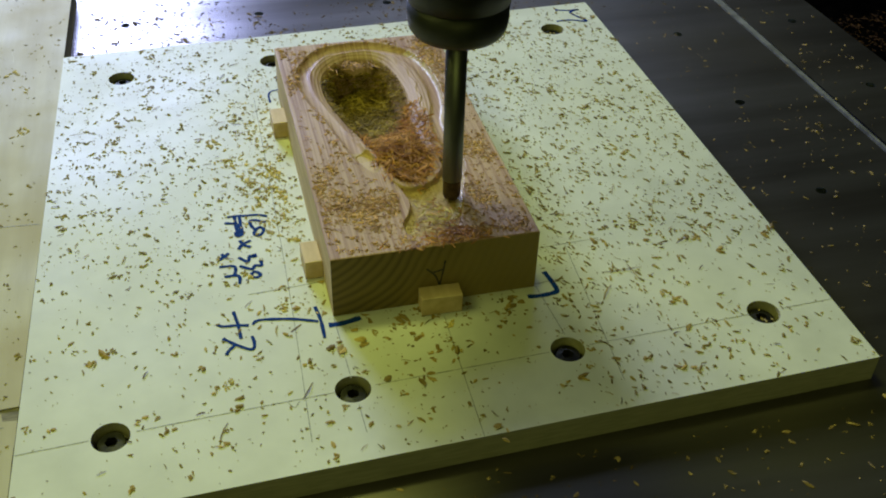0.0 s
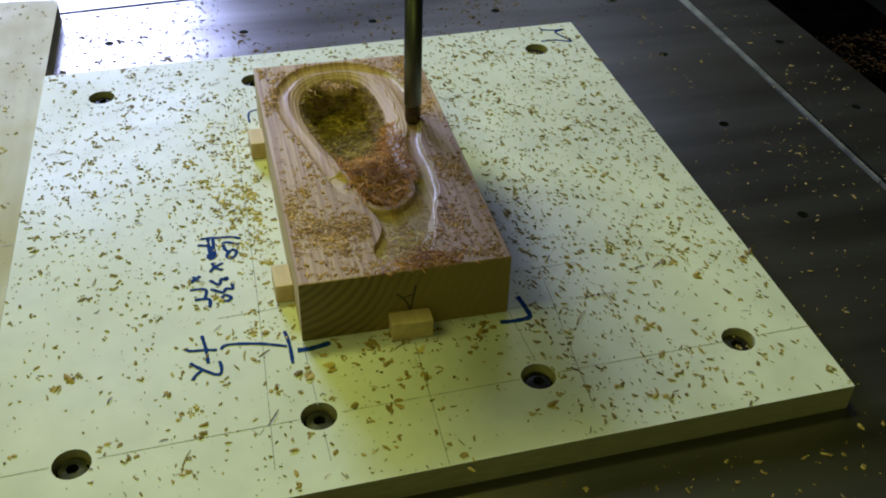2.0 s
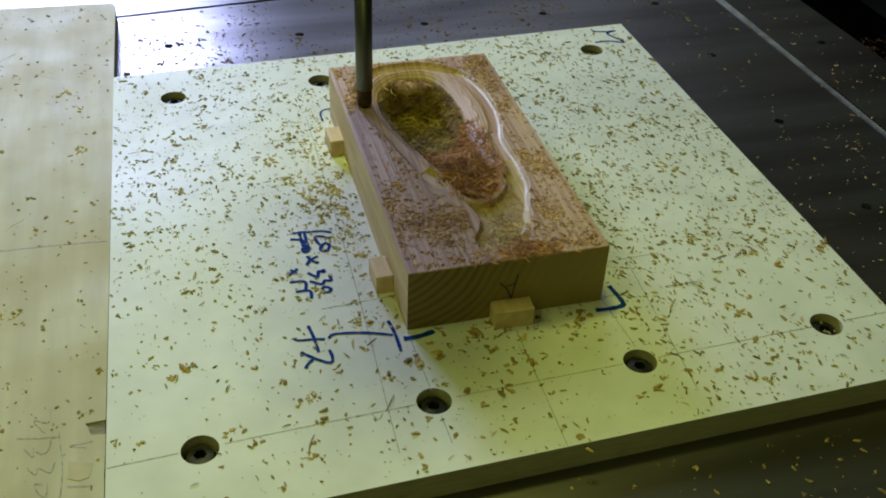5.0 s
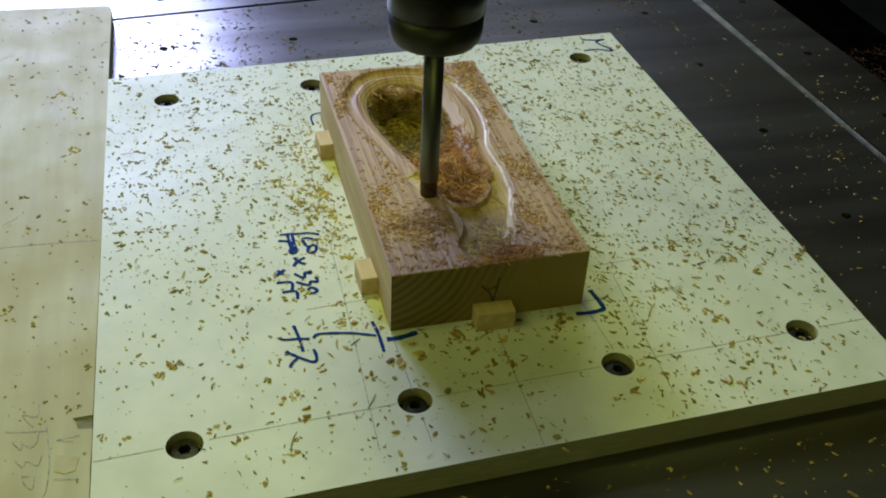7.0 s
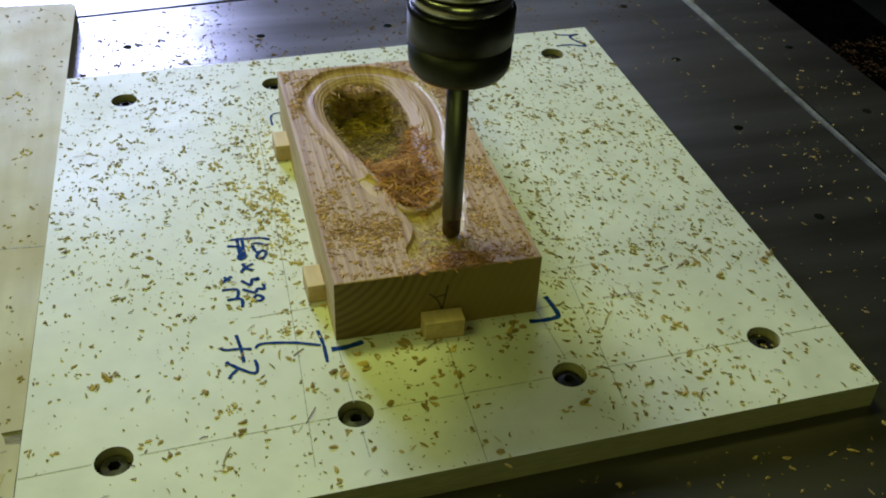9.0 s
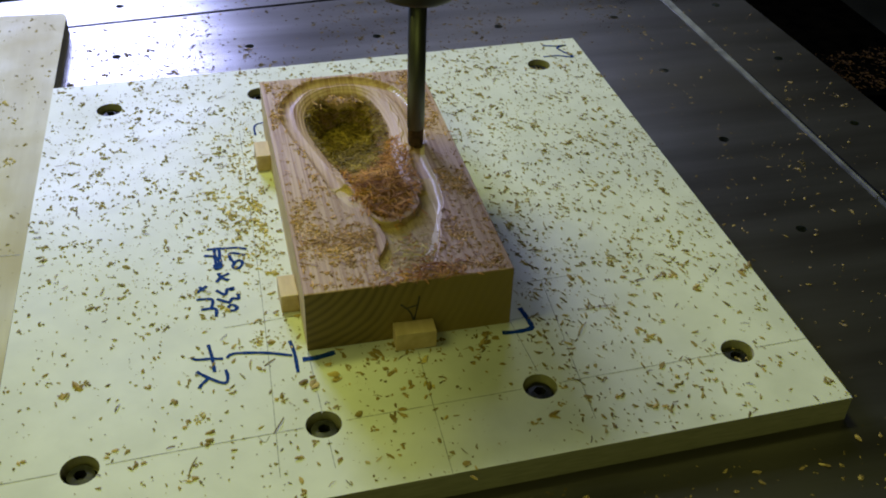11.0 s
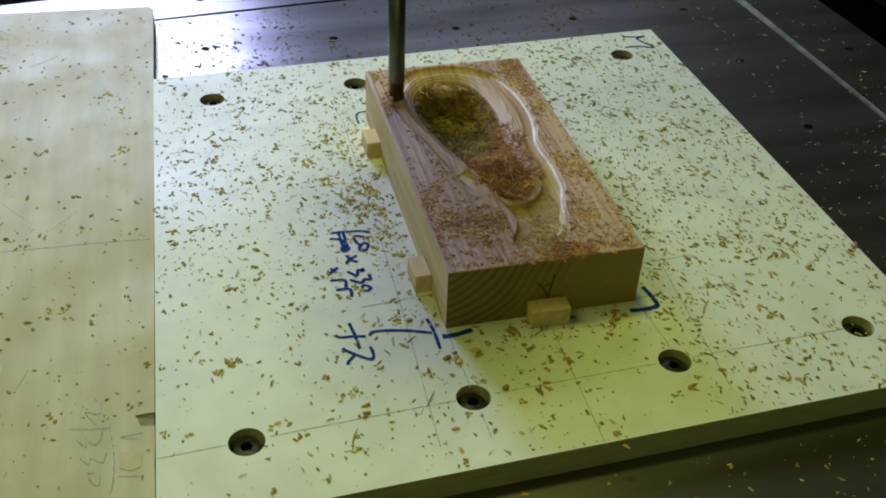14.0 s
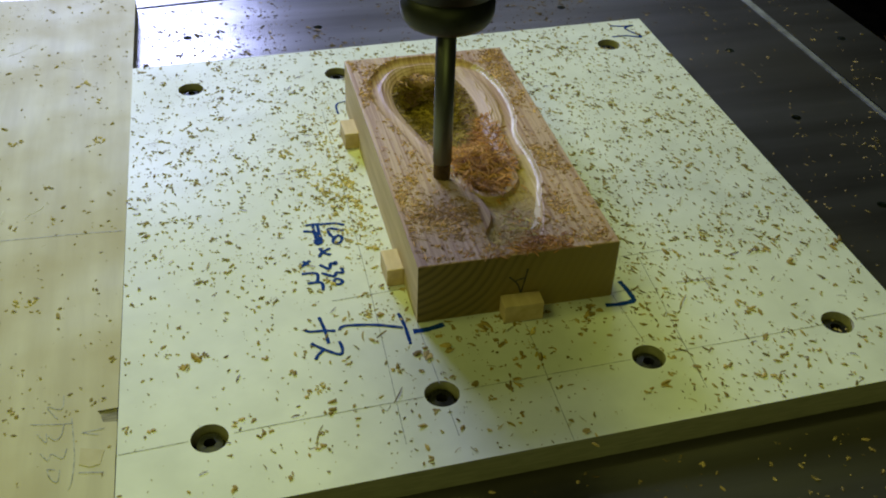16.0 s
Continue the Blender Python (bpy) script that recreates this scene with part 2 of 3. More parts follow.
        faces.append(bm.faces.new((bottom[i], bottom[j], top[j], top[i])))
    for f in faces:
        f.material_index = index
    if bevel:
        edges = list({e for f in faces for e in f.edges})
        bmesh.ops.bevel(bm, geom=edges, offset=bevel, segments=2, profile=0.6, affect="EDGES")


def box(bm, x0, x1, y0, y1, z0, z1, bevel=0.0):
    prism(bm, [(x0, y0), (x1, y0), (x1, y1), (x0, y1)], z0, z1, bevel)


def lathe(bm, profile, segments=48, smooth=True, index=0):
    """A turned body about the z axis, from (radius, z) pairs."""
    rings = []
    for r, z in profile:
        rings.append([bm.verts.new((r * math.cos(a), r * math.sin(a), z)) for a in (2 * math.pi * k / segments for k in range(segments))])
    for low, high in zip(rings, rings[1:]):
        for k in range(segments):
            f = bm.faces.new((low[k], low[(k + 1) % segments], high[(k + 1) % segments], high[k]))
            f.smooth, f.material_index = smooth, index
    bm.faces.new(rings[0][::-1]), bm.faces.new(rings[-1])


def holed_plate(bm, outline, holes, low, high, segments=28):
    """A plate with round blind holes (x, y, radius, depth): slot 0 its top, slot 1 its sides, slot 2 the holes."""
    def loop(points, z):
        vs = [bm.verts.new((x, y, z)) for x, y in points]
        return vs, [bm.edges.new((vs[i], vs[(i + 1) % len(vs)])) for i in range(len(vs))]
    outer, edges = loop(outline, high)
    for x, y, r, depth in holes:
        circle = [(x + r * math.cos(2 * math.pi * k / segments), y + r * math.sin(2 * math.pi * k / segments)) for k in range(segments)]
        ring, more = loop(circle, high)
        edges += more
        floor = [bm.verts.new((p[0], p[1], high - depth)) for p in circle]
        for k in range(segments):
            j = (k + 1) % segments
            f = bm.faces.new((floor[k], floor[j], ring[j], ring[k]))
            f.normal_flip()
            f.material_index = 2
        f = bm.faces.new(floor)
        f.material_index = 3
    made = bmesh.ops.triangle_fill(bm, edges=edges, use_beauty=True, use_dissolve=False, normal=(0, 0, 1))
    for f in made["geom"]:
        if isinstance(f, bmesh.types.BMFace):
            f.normal_update()
            if f.normal.z < 0:
                f.normal_flip()
    base = [bm.verts.new((x, y, low)) for x, y in outline]
    for i in range(len(outline)):
        j = (i + 1) % len(outline)
        bm.faces.new((base[i], base[j], outer[j], outer[i])).material_index = 1
    bm.faces.new(base[::-1]).material_index = 1


def spline(points, steps=8, closed=False):
    """A smooth line through points (Catmull-Rom)."""
    p = np.array(points, float)
    n = len(p)
    out = []
    for i in range(n if closed else n - 1):
        a, b, c, d = (p[(i + k) % n] if closed else p[min(max(i + k, 0), n - 1)] for k in (-1, 0, 1, 2))
        for s in np.arange(steps) / steps:
            out.append(0.5 * (2 * b + (c - a) * s + (2 * a - 5 * b + 4 * c - d) * s ** 2 + (3 * b - a - 3 * c + d) * s ** 3))
    if not closed:
        out.append(p[-1])
    return np.array(out)


def stroke(bm, points, width, z=0.0003, steps=6, seed=0, holes=()):
    """A drawn line: a flat ribbon of ink of slightly uneven width, a hair above the surface."""
    rng = random.Random(seed)
    line = spline(points, steps) if len(points) > 2 else np.array([np.array(points[0]) + (np.array(points[1]) - np.array(points[0])) * s for s in np.linspace(0, 1, 10)])
    pairs = []
    for i, p in enumerate(line):
        way = line[min(i + 1, len(line) - 1)] - line[max(i - 1, 0)]
        way = way / (np.linalg.norm(way) + 1e-9)
        half = width / 2 * rng.uniform(0.8, 1.15)
        pairs.append([bm.verts.new((p[0] - way[1] * half * s, p[1] + way[0] * half * s, z)) for s in (1, -1)])
    for a, b in zip(pairs, pairs[1:]):
        if not any(math.hypot(a[0].co.x - x, a[0].co.y - y) < 0.0145 for x, y in holes):
            bm.faces.new((a[0], a[1], b[1], b[0]))


def chips(name, places, material, length, width, seed, label, lift=0.0, curl=1.0):
    """Loose curled chips, one mesh: each a small bent flake of two to three facets, with its own size and turn."""
    rng = random.Random(seed)
    verts, faces = [], []
    for x, y, z in places:
        l, w = rng.uniform(*length), rng.uniform(*width)
        if rng.random() < 0.12:
            l, w = l * 1.6, w * 1.3
        turn, bend, tip = rng.uniform(0, 2 * math.pi), rng.uniform(0.05, 0.6) * curl, rng.uniform(-0.4, 0.4) * curl
        c, s = math.cos(turn), math.sin(turn)
        start = len(verts)
        side = rng.uniform(-0.4, 0.4)
        for k in range(4):
            u = k / 3 - 0.5
            taper = w * (1 - 1.3 * abs(u) * rng.uniform(0.3, 1.0))
            for v in (-0.5, 0.5):
                px, py = u * l + side * v * w, v * taper + side * l * (u * u - 0.25)
                pz = 0.0004 + bend * l * (0.25 - u * u) * 0.8 + abs(tip) * w * (v * (1 if tip > 0 else -1) + 0.5)
                verts.append((x + px * c - py * s, y + px * s + py * c, z + lift + pz))
        for k in range(3):
            a = start + 2 * k
            faces.append((a, a + 1, a + 3, a + 2))
    data = bpy.data.meshes.new(name)
    data.from_pydata(verts, [], faces)
    data.materials.append(material)
    return tagged(new(name, data), label, "wood chips", kind="stuff")


def crumbs(name, places, material, size, seed, label, clump=0.15, lean=None):
    """Loose crumbs and flakes of wood, one mesh: each a small crumpled many-sided flake, some lying in clumps."""
    rng = random.Random(seed)
    verts, faces = [], []
    for x, y, z in places:
        many = rng.choice((2, 3, 4)) if rng.random() < clump else 1
        big = size[0] * (size[1] / size[0]) ** (rng.random() ** 1.7)
        for _ in range(many):
            r0 = big * rng.uniform(0.5, 1.0) / 2
            turn, long = rng.uniform(0, 2 * math.pi), rng.uniform(1.0, 2.6)
            if lean is not None:
                turn, long = rng.gauss(lean, 0.55), rng.uniform(1.5, 3.6)
            c, s = math.cos(turn), math.sin(turn)
            ox, oy = (rng.gauss(0, big * 0.5), rng.gauss(0, big * 0.5)) if many > 1 else (0, 0)
            n, start, tilt = rng.choice((5, 6, 7)), len(verts), rng.uniform(-0.35, 0.35)
            verts.append((x + ox, y + oy, z + 0.0003 + 0.12 * r0 + rng.uniform(0, 0.4) * r0))
            for k in range(n):
                a, q = 2 * math.pi * k / n + rng.uniform(-0.3, 0.3), r0 * rng.uniform(0.6, 1.25)
                px, py = q * math.cos(a) * long ** 0.5 * 1.15, q * math.sin(a) / long ** 0.5
                verts.append((x + ox + px * c - py * s, y + oy + px * s + py * c, z + 0.0002 + max(0, 0.6 * tilt * px + rng.uniform(0, 0.22) * r0)))
            for k in range(n):
                faces.append((start, start + 1 + k, start + 1 + (k + 1) % n))
    data = bpy.data.meshes.new(name)
    data.from_pydata(verts, [], faces)
    data.materials.append(material)
    return tagged(new(name, data), label, "wood chips", kind="stuff")


# ---- the workshop room ----
def slab(name, x0, x1, y0, y1, z0, z1, material, label):
    bm = bmesh.new()
    box(bm, x0, x1, y0, y1, z0, z1)
    return tagged(mesh_object(name, bm, material), label, "room", kind="structure")


slab("floor", -3, 3, -3, 3.2, FLOOR - 0.1, FLOOR, concrete, "concrete workshop floor with its shade in the colour")
# ceiling and walls are unseen, added only to close the room
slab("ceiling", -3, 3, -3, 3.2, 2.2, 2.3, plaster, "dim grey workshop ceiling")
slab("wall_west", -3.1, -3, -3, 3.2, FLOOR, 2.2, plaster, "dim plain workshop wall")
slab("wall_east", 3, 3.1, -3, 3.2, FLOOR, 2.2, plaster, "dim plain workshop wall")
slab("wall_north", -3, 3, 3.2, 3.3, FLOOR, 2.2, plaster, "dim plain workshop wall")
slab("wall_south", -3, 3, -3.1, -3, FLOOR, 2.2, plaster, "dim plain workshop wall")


# ---- machine bed ----
def strip_x(y):
    return 0.586 - 0.042 * y


def gap_y(x):
    return 0.672 + 0.08 * x


def bed_end(x):
    return 0.774 + 0.1 * x


machine_bed = tagged(new("machine_bed"), "heavy ground steel router bed with threaded holes and scattered chips", "machine bed")
HOLE = 0.0052
xs = (-0.149, 0.005, 0.160, 0.316, 0.472)
bm = bmesh.new()
holed_plate(bm, [(-1.1, -0.75), (strip_x(-0.75) - 0.0058, -0.75), (strip_x(0.7) - 0.0058, gap_y(0.55)), (-1.1, gap_y(-1.1))],
            [(x, 0.568, HOLE, 0.02) for x in xs] + [(0.477, y, HOLE, 0.02) for y in (0.418, 0.260, 0.096, -0.066)], BED - 0.04, BED)
part("front_plate", bm, [steel, dark_hole, thread_glint_steel, dark_hole], machine_bed)
bm = bmesh.new()
holed_plate(bm, [(-1.1, gap_y(-1.1) + 0.005), (strip_x(0.7) - 0.0058, gap_y(0.55) + 0.005), (strip_x(0.84) - 0.0058, bed_end(0.55)), (-1.1, bed_end(-1.1))],
            [(x + 0.003, 0.712 + 0.02 * x, HOLE, 0.02) for x in xs[:4]], BED - 0.04, BED + 0.0005)
part("rear_plate", bm, [steel, dark_hole, thread_glint_steel, dark_hole], machine_bed)
bm = bmesh.new()
holed_plate(bm, [(strip_x(-0.75) + 0.0058, -0.75), (0.70 + 0.055 * 0.75, -0.75), (0.70 - 0.055 * 0.85, 0.84), (strip_x(0.84) + 0.0058, 0.835)],
            [(0.648 - 0.045 * y, y, HOLE, 0.02) for y in (0.58, 0.422, 0.264, 0.10, -0.06)], BED - 0.04, BED)
part("side_plate", bm, [steel, dark_hole, thread_glint_steel, dark_hole], machine_bed)
bm = bmesh.new()
for y0, y1, a, b in ((-0.75, 0.13, 0.0006, 0.0007), (0.13, 0.62, 0.0012, 0.0056), (0.62, 0.835, 0.0056, 0.0056)):
    prism(bm, [(strip_x(y0) - a, y0), (strip_x(y0) + a, y0), (strip_x(y1) + b, y1), (strip_x(y1) - b, y1)], BED - 0.03, BED + 0.0006)
part("joint_strip", bm, strip_metal, machine_bed, "pale worn metal strip between the plates")
bm = bmesh.new()
box(bm, -1.08, 0.60, -0.7, 0.66, BED - 0.06, BED - 0.041)
part("sub_plate", bm, dark_hole, machine_bed)
bm = bmesh.new()
box(bm, -1.0, 0.55, -0.65, 0.65, FLOOR, BED - 0.06, 0.01)
part("pedestal", bm, dark_hole, machine_bed)

# tray coloured as if it got no light
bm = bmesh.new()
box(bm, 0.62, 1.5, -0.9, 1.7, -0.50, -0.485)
tagged(mesh_object("chip_tray", bm, shade_black), "dark tray beside the bed with its shade in the colour", "tray")


side_ledge = tagged(new("side_ledge"), "dark machine ledge heaped with brown chips", "ledge")
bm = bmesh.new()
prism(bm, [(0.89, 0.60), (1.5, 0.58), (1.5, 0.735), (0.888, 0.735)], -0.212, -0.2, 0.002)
part("top_plate", bm, shade_black, side_ledge)
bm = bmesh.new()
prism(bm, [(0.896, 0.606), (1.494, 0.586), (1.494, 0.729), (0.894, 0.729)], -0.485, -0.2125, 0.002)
part("body", bm, shade_black, side_ledge)


# ---- fixture board ----
board_outline = [(-0.2255, -0.147), (0.385, -0.132), (0.380, 0.475), (-0.2092, 0.458)]
screw_places = [(-0.163, -0.084), (0.001, -0.077), (0.162, -0.073), (0.324, -0.068), (0.319, 0.417), (-0.151, 0.401), (0.003, 0.407)]
bm = bmesh.new()
holed_plate(bm, board_outline, [(x, y, 0.0128, 0.013) for x, y in screw_places], BED, 0.0, 40)
fixture_board = tagged(mesh_object("fixture_board", bm, [laminate, board_edge, hole_wall, hole_wall]), "white laminated fixture board with counterbored holes and pencil lines", "board")


def socket_screw():
    screw = new("socket_screw")
    bm = bmesh.new()
    n = 36
    outer, inner = 0.0092, 0.0046
    rim = [bm.verts.new((outer * math.cos(2 * math.pi * k / n), outer * math.sin(2 * math.pi * k / n), 0.0075)) for k in range(n)]
    base = [bm.verts.new((v.co.x * 1.04, v.co.y * 1.04, 0)) for v in rim]
    hexa = []
    for k in range(n):
        a = 2 * math.pi * k / n
        r = inner * math.cos(math.pi / 6) / math.cos((a % (math.pi / 3)) - math.pi / 6)
        hexa.append((r * math.cos(a), r * math.sin(a)))
    top = [bm.verts.new((x, y, 0.0082)) for x, y in hexa]
    low = [bm.verts.new((x, y, 0.0025)) for x, y in hexa]
    for k in range(n):
        j = (k + 1) % n
        for a, b in ((base, rim), (rim, top), (top, low)):
            bm.faces.new((a[k], a[j], b[j], b[k]))
    bm.faces.new(low)
    part("screw_head", bm, black_steel, screw)
    bm = bmesh.new()
    lathe(bm, [(0.0118, 0.0), (0.0118, 0.0012), (0.0095, 0.0014)], 36)
    part("washer", bm, black_steel, screw)
    return tagged(screw, "black socket head screw sunk in the board", "screw", "screws of the fixture board")


first_screw = socket_screw()
for k, (x, y) in enumerate(screw_places):
    m = pose(x + 0.0004 * (k % 3 - 1), y, -0.0129, 0, 0, 25 * k)
    if k == 0:
        first_screw.matrix_basis = m
    else:
        copy_thing(first_screw, m)


# ---- plywood panel beside the board ----
def panel_x(y):
    return -0.2263 + 0.0281 * (y + 0.147)


plywood_panel = tagged(new("plywood_panel"), "worn yellowish plywood panel with a chipped notch at its edge", "panel")
for name, low, high, inset, material in (("back_veneer", BED, -0.019, 0.0, plywood_edge), ("core", -0.019, -0.0019, 0.0004, torn_ply), ("face_veneer", -0.0019, -0.0008, 0.0, plywood)):
    bm = bmesh.new()
    e = inset
    notch = (0.0, 0.0) if name != "face_veneer" else (0.0095, 0.0135)
    prism(bm, [(-0.95, -0.6), (panel_x(-0.6) - e, -0.6), (panel_x(-0.102) - e, -0.102), (panel_x(-0.098) - e, -0.090), (panel_x(-0.06) - e, -0.066), (panel_x(-0.054) - e, -0.054), (panel_x(-0.053) - e - notch[0], -0.053), (panel_x(-0.047) - e - notch[0] - notch[1] * 0.1, -0.047), (panel_x(-0.042) - e - notch[1], -0.0415),
               (panel_x(-0.041) - e, -0.041), (panel_x(0.640) - e, 0.640), (panel_x(0.652) - 0.005 - e, 0.650 - e), (-0.95, 0.690 - e)], low, high)
    part(name, bm, material, plywood_panel)


bm = bmesh.new()
prism(bm, [(-0.2478, -0.0882), (-0.2409, -0.0918), (-0.2343, -0.0903), (-0.2319, -0.0787), (-0.2474, -0.0737)], -0.0008, -0.0005)
part("tape_patch", bm, tape, plywood_panel, "yellowed square of old tape")


# ---- timber block with its carving ----
LENGTH, WIDTH, HEIGHT = 0.33, 0.16, 0.055
CUT = 0.0506          # height of the cutter's tip
tool_loop = [(0.107, 0.061), (0.1205, 0.098), (0.123, 0.135), (0.1215, 0.169), (0.1305, 0.208), (0.1315, 0.251), (0.1205, 0.293), (0.092, 0.3165), (0.060, 0.3175),
             (0.040, 0.310), (0.0205, 0.276), (0.0225, 0.231), (0.0335, 0.192), (0.0425, 0.150), (0.047, 0.130), (0.0545, 0.101), (0.0705, 0.070), (0.067, 0.039), (0.0755, 0.021), (0.0985, 0.040)]
neck_outline = [(0.0605, 0.098), (0.0660, 0.086), (0.0705, 0.071), (0.0720, 0.056), (0.0675, 0.043), (0.0610, 0.031), (0.0625, 0.017), (0.0740, 0.012), (0.0900, 0.013), (0.1030, 0.022), (0.1090, 0.036),
                (0.1150, 0.053), (0.1190, 0.073), (0.1220, 0.095), (0.1200, 0.1165), (0.1140, 0.1175), (0.1095, 0.112), (0.1080, 0.098), (0.0930, 0.081), (0.0740, 0.0785)]
pocket_outline = [(0.0425, 0.133), (0.0475, 0.138), (0.0535, 0.1375), (0.0575, 0.129), (0.0592, 0.118), (0.0598, 0.102), (0.0565, 0.098), (0.0500, 0.106), (0.0450, 0.118)]
bowl_outline = [(0.0405, 0.285), (0.068, 0.3065), (0.097, 0.293), (0.109, 0.240), (0.103, 0.180), (0.102, 0.140), (0.104, 0.112), (0.092, 0.086), (0.074, 0.085), (0.0625, 0.108), (0.0570, 0.145), (0.0452, 0.191), (0.0342, 0.244)]


def distance_to(line, x, y):
    """Distance to a closed line, negative inside."""
    best, inside = np.full(x.shape, 9.0), np.zeros(x.shape, bool)
    for (ax, ay), (bx, by) in zip(line, np.roll(line, -1, 0)):
        ex, ey = bx - ax, by - ay
        s = np.clip(((x - ax) * ex + (y - ay) * ey) / (ex * ex + ey * ey + 1e-12), 0, 1)
        best = np.minimum(best, np.hypot(x - ax - s * ex, y - ay - s * ey))
        if ay != by:
            inside ^= ((ay > y) != (by > y)) & (x < ex * (y - ay) / (by - ay) + ax)
    return np.where(inside, -best, best)


def carving(x, y):
    """Height of the block's carved top."""
    loop, bowl = distance_to(spline(tool_loop, 6, True), x, y), distance_to(spline(bowl_outline, 6, True), x, y)
    loop = loop + 0.0003 * np.sin(190 * y + 90 * x) + 0.00012 * np.sin(610 * y - 400 * x)
    loop = loop + 0.00028 * np.sin(1750 * y + 300 * x) * np.clip((x - 0.09) / 0.01, 0, 1)
    bowl = bowl + (0.0007 * np.sin(310 * x + 170 * y) + 0.0005 * np.sin(690 * y - 430 * x)) * np.clip((0.20 - y) / 0.04, 0, 1)
    z = np.full(x.shape, HEIGHT)
    d = np.abs(loop)
    groove = CUT + 0.0046 * (d / 0.0073) ** 3.2
    upper = np.clip((y - 0.125) / 0.06, 0, 1)
    right = np.clip((x - 0.078) / 0.012, 0, 1)
    flank = CUT + 0.0020 + 0.0010 * right * np.clip((0.0105 + 0.0012 * np.sin(240 * y) - bowl) / 0.001, 0, 1) - 0.0056 * np.clip((0.012 - bowl) / 0.012, 0, 1) ** 1.5
    flank = flank + 0.00017 * np.sin(2 * math.pi * bowl / 0.0031 + 1.5 * np.sin(55 * y))
    shelf = 0.0548 * (1 - upper) + upper * flank
    faint = np.clip((0.128 - y) / 0.010, 0, 1) * np.clip((0.080 - x) / 0.006, 0, 1)
    groove = HEIGHT - np.maximum(0, HEIGHT - groove) * (1 - 0.85 * faint)
    kept = (y > 0.150 - 0.4 * (x - 0.05)) | (bowl < 0.0035)
    z = np.where(loop < 0, np.where(kept, shelf, HEIGHT - 0.0003), z)
    z = np.minimum(z, groove)
    neck, pocket = distance_to(spline(neck_outline, 5, True), x, y), distance_to(spline(pocket_outline, 5, True), x, y)
    z = np.where(neck < 0, np.minimum(z, CUT - 0.0006 + 0.0048 * np.clip(1 + neck / 0.0013, 0, 1)), z)
    ramp = CUT - 0.0006 + 0.0040 * np.clip((0.126 - y) / 0.024, 0, 1)
    z = np.where(pocket < 0, np.minimum(z, ramp + (HEIGHT - ramp) * np.clip(1 + pocket / 0.0012, 0, 1)), z)
    along = y + 0.6 * (0.075 - x)
    depth = 0.0040 + 0.0235 * np.clip((along - 0.140) / 0.075, 0, 1)
    depth = depth + 0.006 * np.clip((y - 0.225) / 0.04, 0, 1) * np.clip((0.095 - x) / 0.03, 0, 1)
    wall = np.clip(-bowl * (1.0 + 1.5 * np.clip((y - 0.12) / 0.08, 0, 1)), 0, None)
    scallops = 0.0002 * np.sin(2 * math.pi * bowl / 0.0032 + 9 * np.sin(40 * y)) * np.clip(-bowl / 0.004, 0, 1) * upper
    rim = 0.0548 * (1 - upper) + upper * (CUT - 0.0036 + 0.0010 * right)
    return np.where(bowl < 0, rim - np.minimum(wall, depth) + scallops, z)


def timber_block():
    block = new("timber_block")
    nx, ny = 297, 611
    gx, gy = np.linspace(0, WIDTH, nx), np.linspace(0, LENGTH, ny)
    x, y = np.meshgrid(gx, gy)
    z = carving(x, y)
    z[0, :], z[-1, :], z[:, 0], z[:, -1] = (np.minimum(z[0, :], HEIGHT - 0.0006), np.minimum(z[-1, :], HEIGHT - 0.0006), np.minimum(z[:, 0], HEIGHT - 0.0006), np.minimum(z[:, -1], HEIGHT - 0.0006))
    data = bpy.data.meshes.new("carved_top")
    verts = np.stack([x, y, z], -1).reshape(-1, 3).tolist()
    faces = [(j * nx + i, j * nx + i + 1, (j + 1) * nx + i + 1, (j + 1) * nx + i) for j in range(ny - 1) for i in range(nx - 1)]
    data.from_pydata(verts, [], faces)
    data.materials.append(timber_top)
    data.materials.append(fresh_cut)
    data.materials.append(highlit_cut)
    low_floor = (z[:-1, :-1] < CUT + 0.0030) & (y[:-1, :-1] < 0.1385) & (distance_to(spline(bowl_outline, 6, True), x[:-1, :-1], y[:-1, :-1]) > 0.001)
    low_floor |= (distance_to(spline(bowl_outline, 6, True), x[:-1, :-1], y[:-1, :-1]) < -0.012) & (y[:-1, :-1] > 0.15)
    outside = distance_to(spline(tool_loop, 6, True), x[:-1, :-1], y[:-1, :-1])
    # only the groove's right wall takes the painted highlight
    wall = (outside > 0.0032) & (outside < 0.0078) & (x[:-1, :-1] > 0.098) & (y[:-1, :-1] > 0.035) & (y[:-1, :-1] < 0.30) & (z[:-1, :-1] < HEIGHT - 0.0002)
    data.polygons.foreach_set("material_index", np.where(wall, 2, low_floor.astype(np.int32)).astype(np.int32).ravel())
    data.polygons.foreach_set("use_smooth", [True] * len(data.polygons))
    top = new("carved_top", data)
    top.parent = block
    top["label"] = "pinkish planed top with a carved hollow"
    bm = bmesh.new()
    low = [bm.verts.new(p) for p in ((0, 0, 0.0), (WIDTH, 0, 0.0), (WIDTH, LENGTH, 0.0), (0, LENGTH, 0.0))]
    rims = []
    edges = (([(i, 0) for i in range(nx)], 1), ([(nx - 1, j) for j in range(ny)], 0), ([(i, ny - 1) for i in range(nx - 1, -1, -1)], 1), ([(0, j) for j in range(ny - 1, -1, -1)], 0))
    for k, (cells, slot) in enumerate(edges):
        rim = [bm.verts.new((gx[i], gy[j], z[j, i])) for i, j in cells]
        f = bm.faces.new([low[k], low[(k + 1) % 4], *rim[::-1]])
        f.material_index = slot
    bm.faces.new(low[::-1])
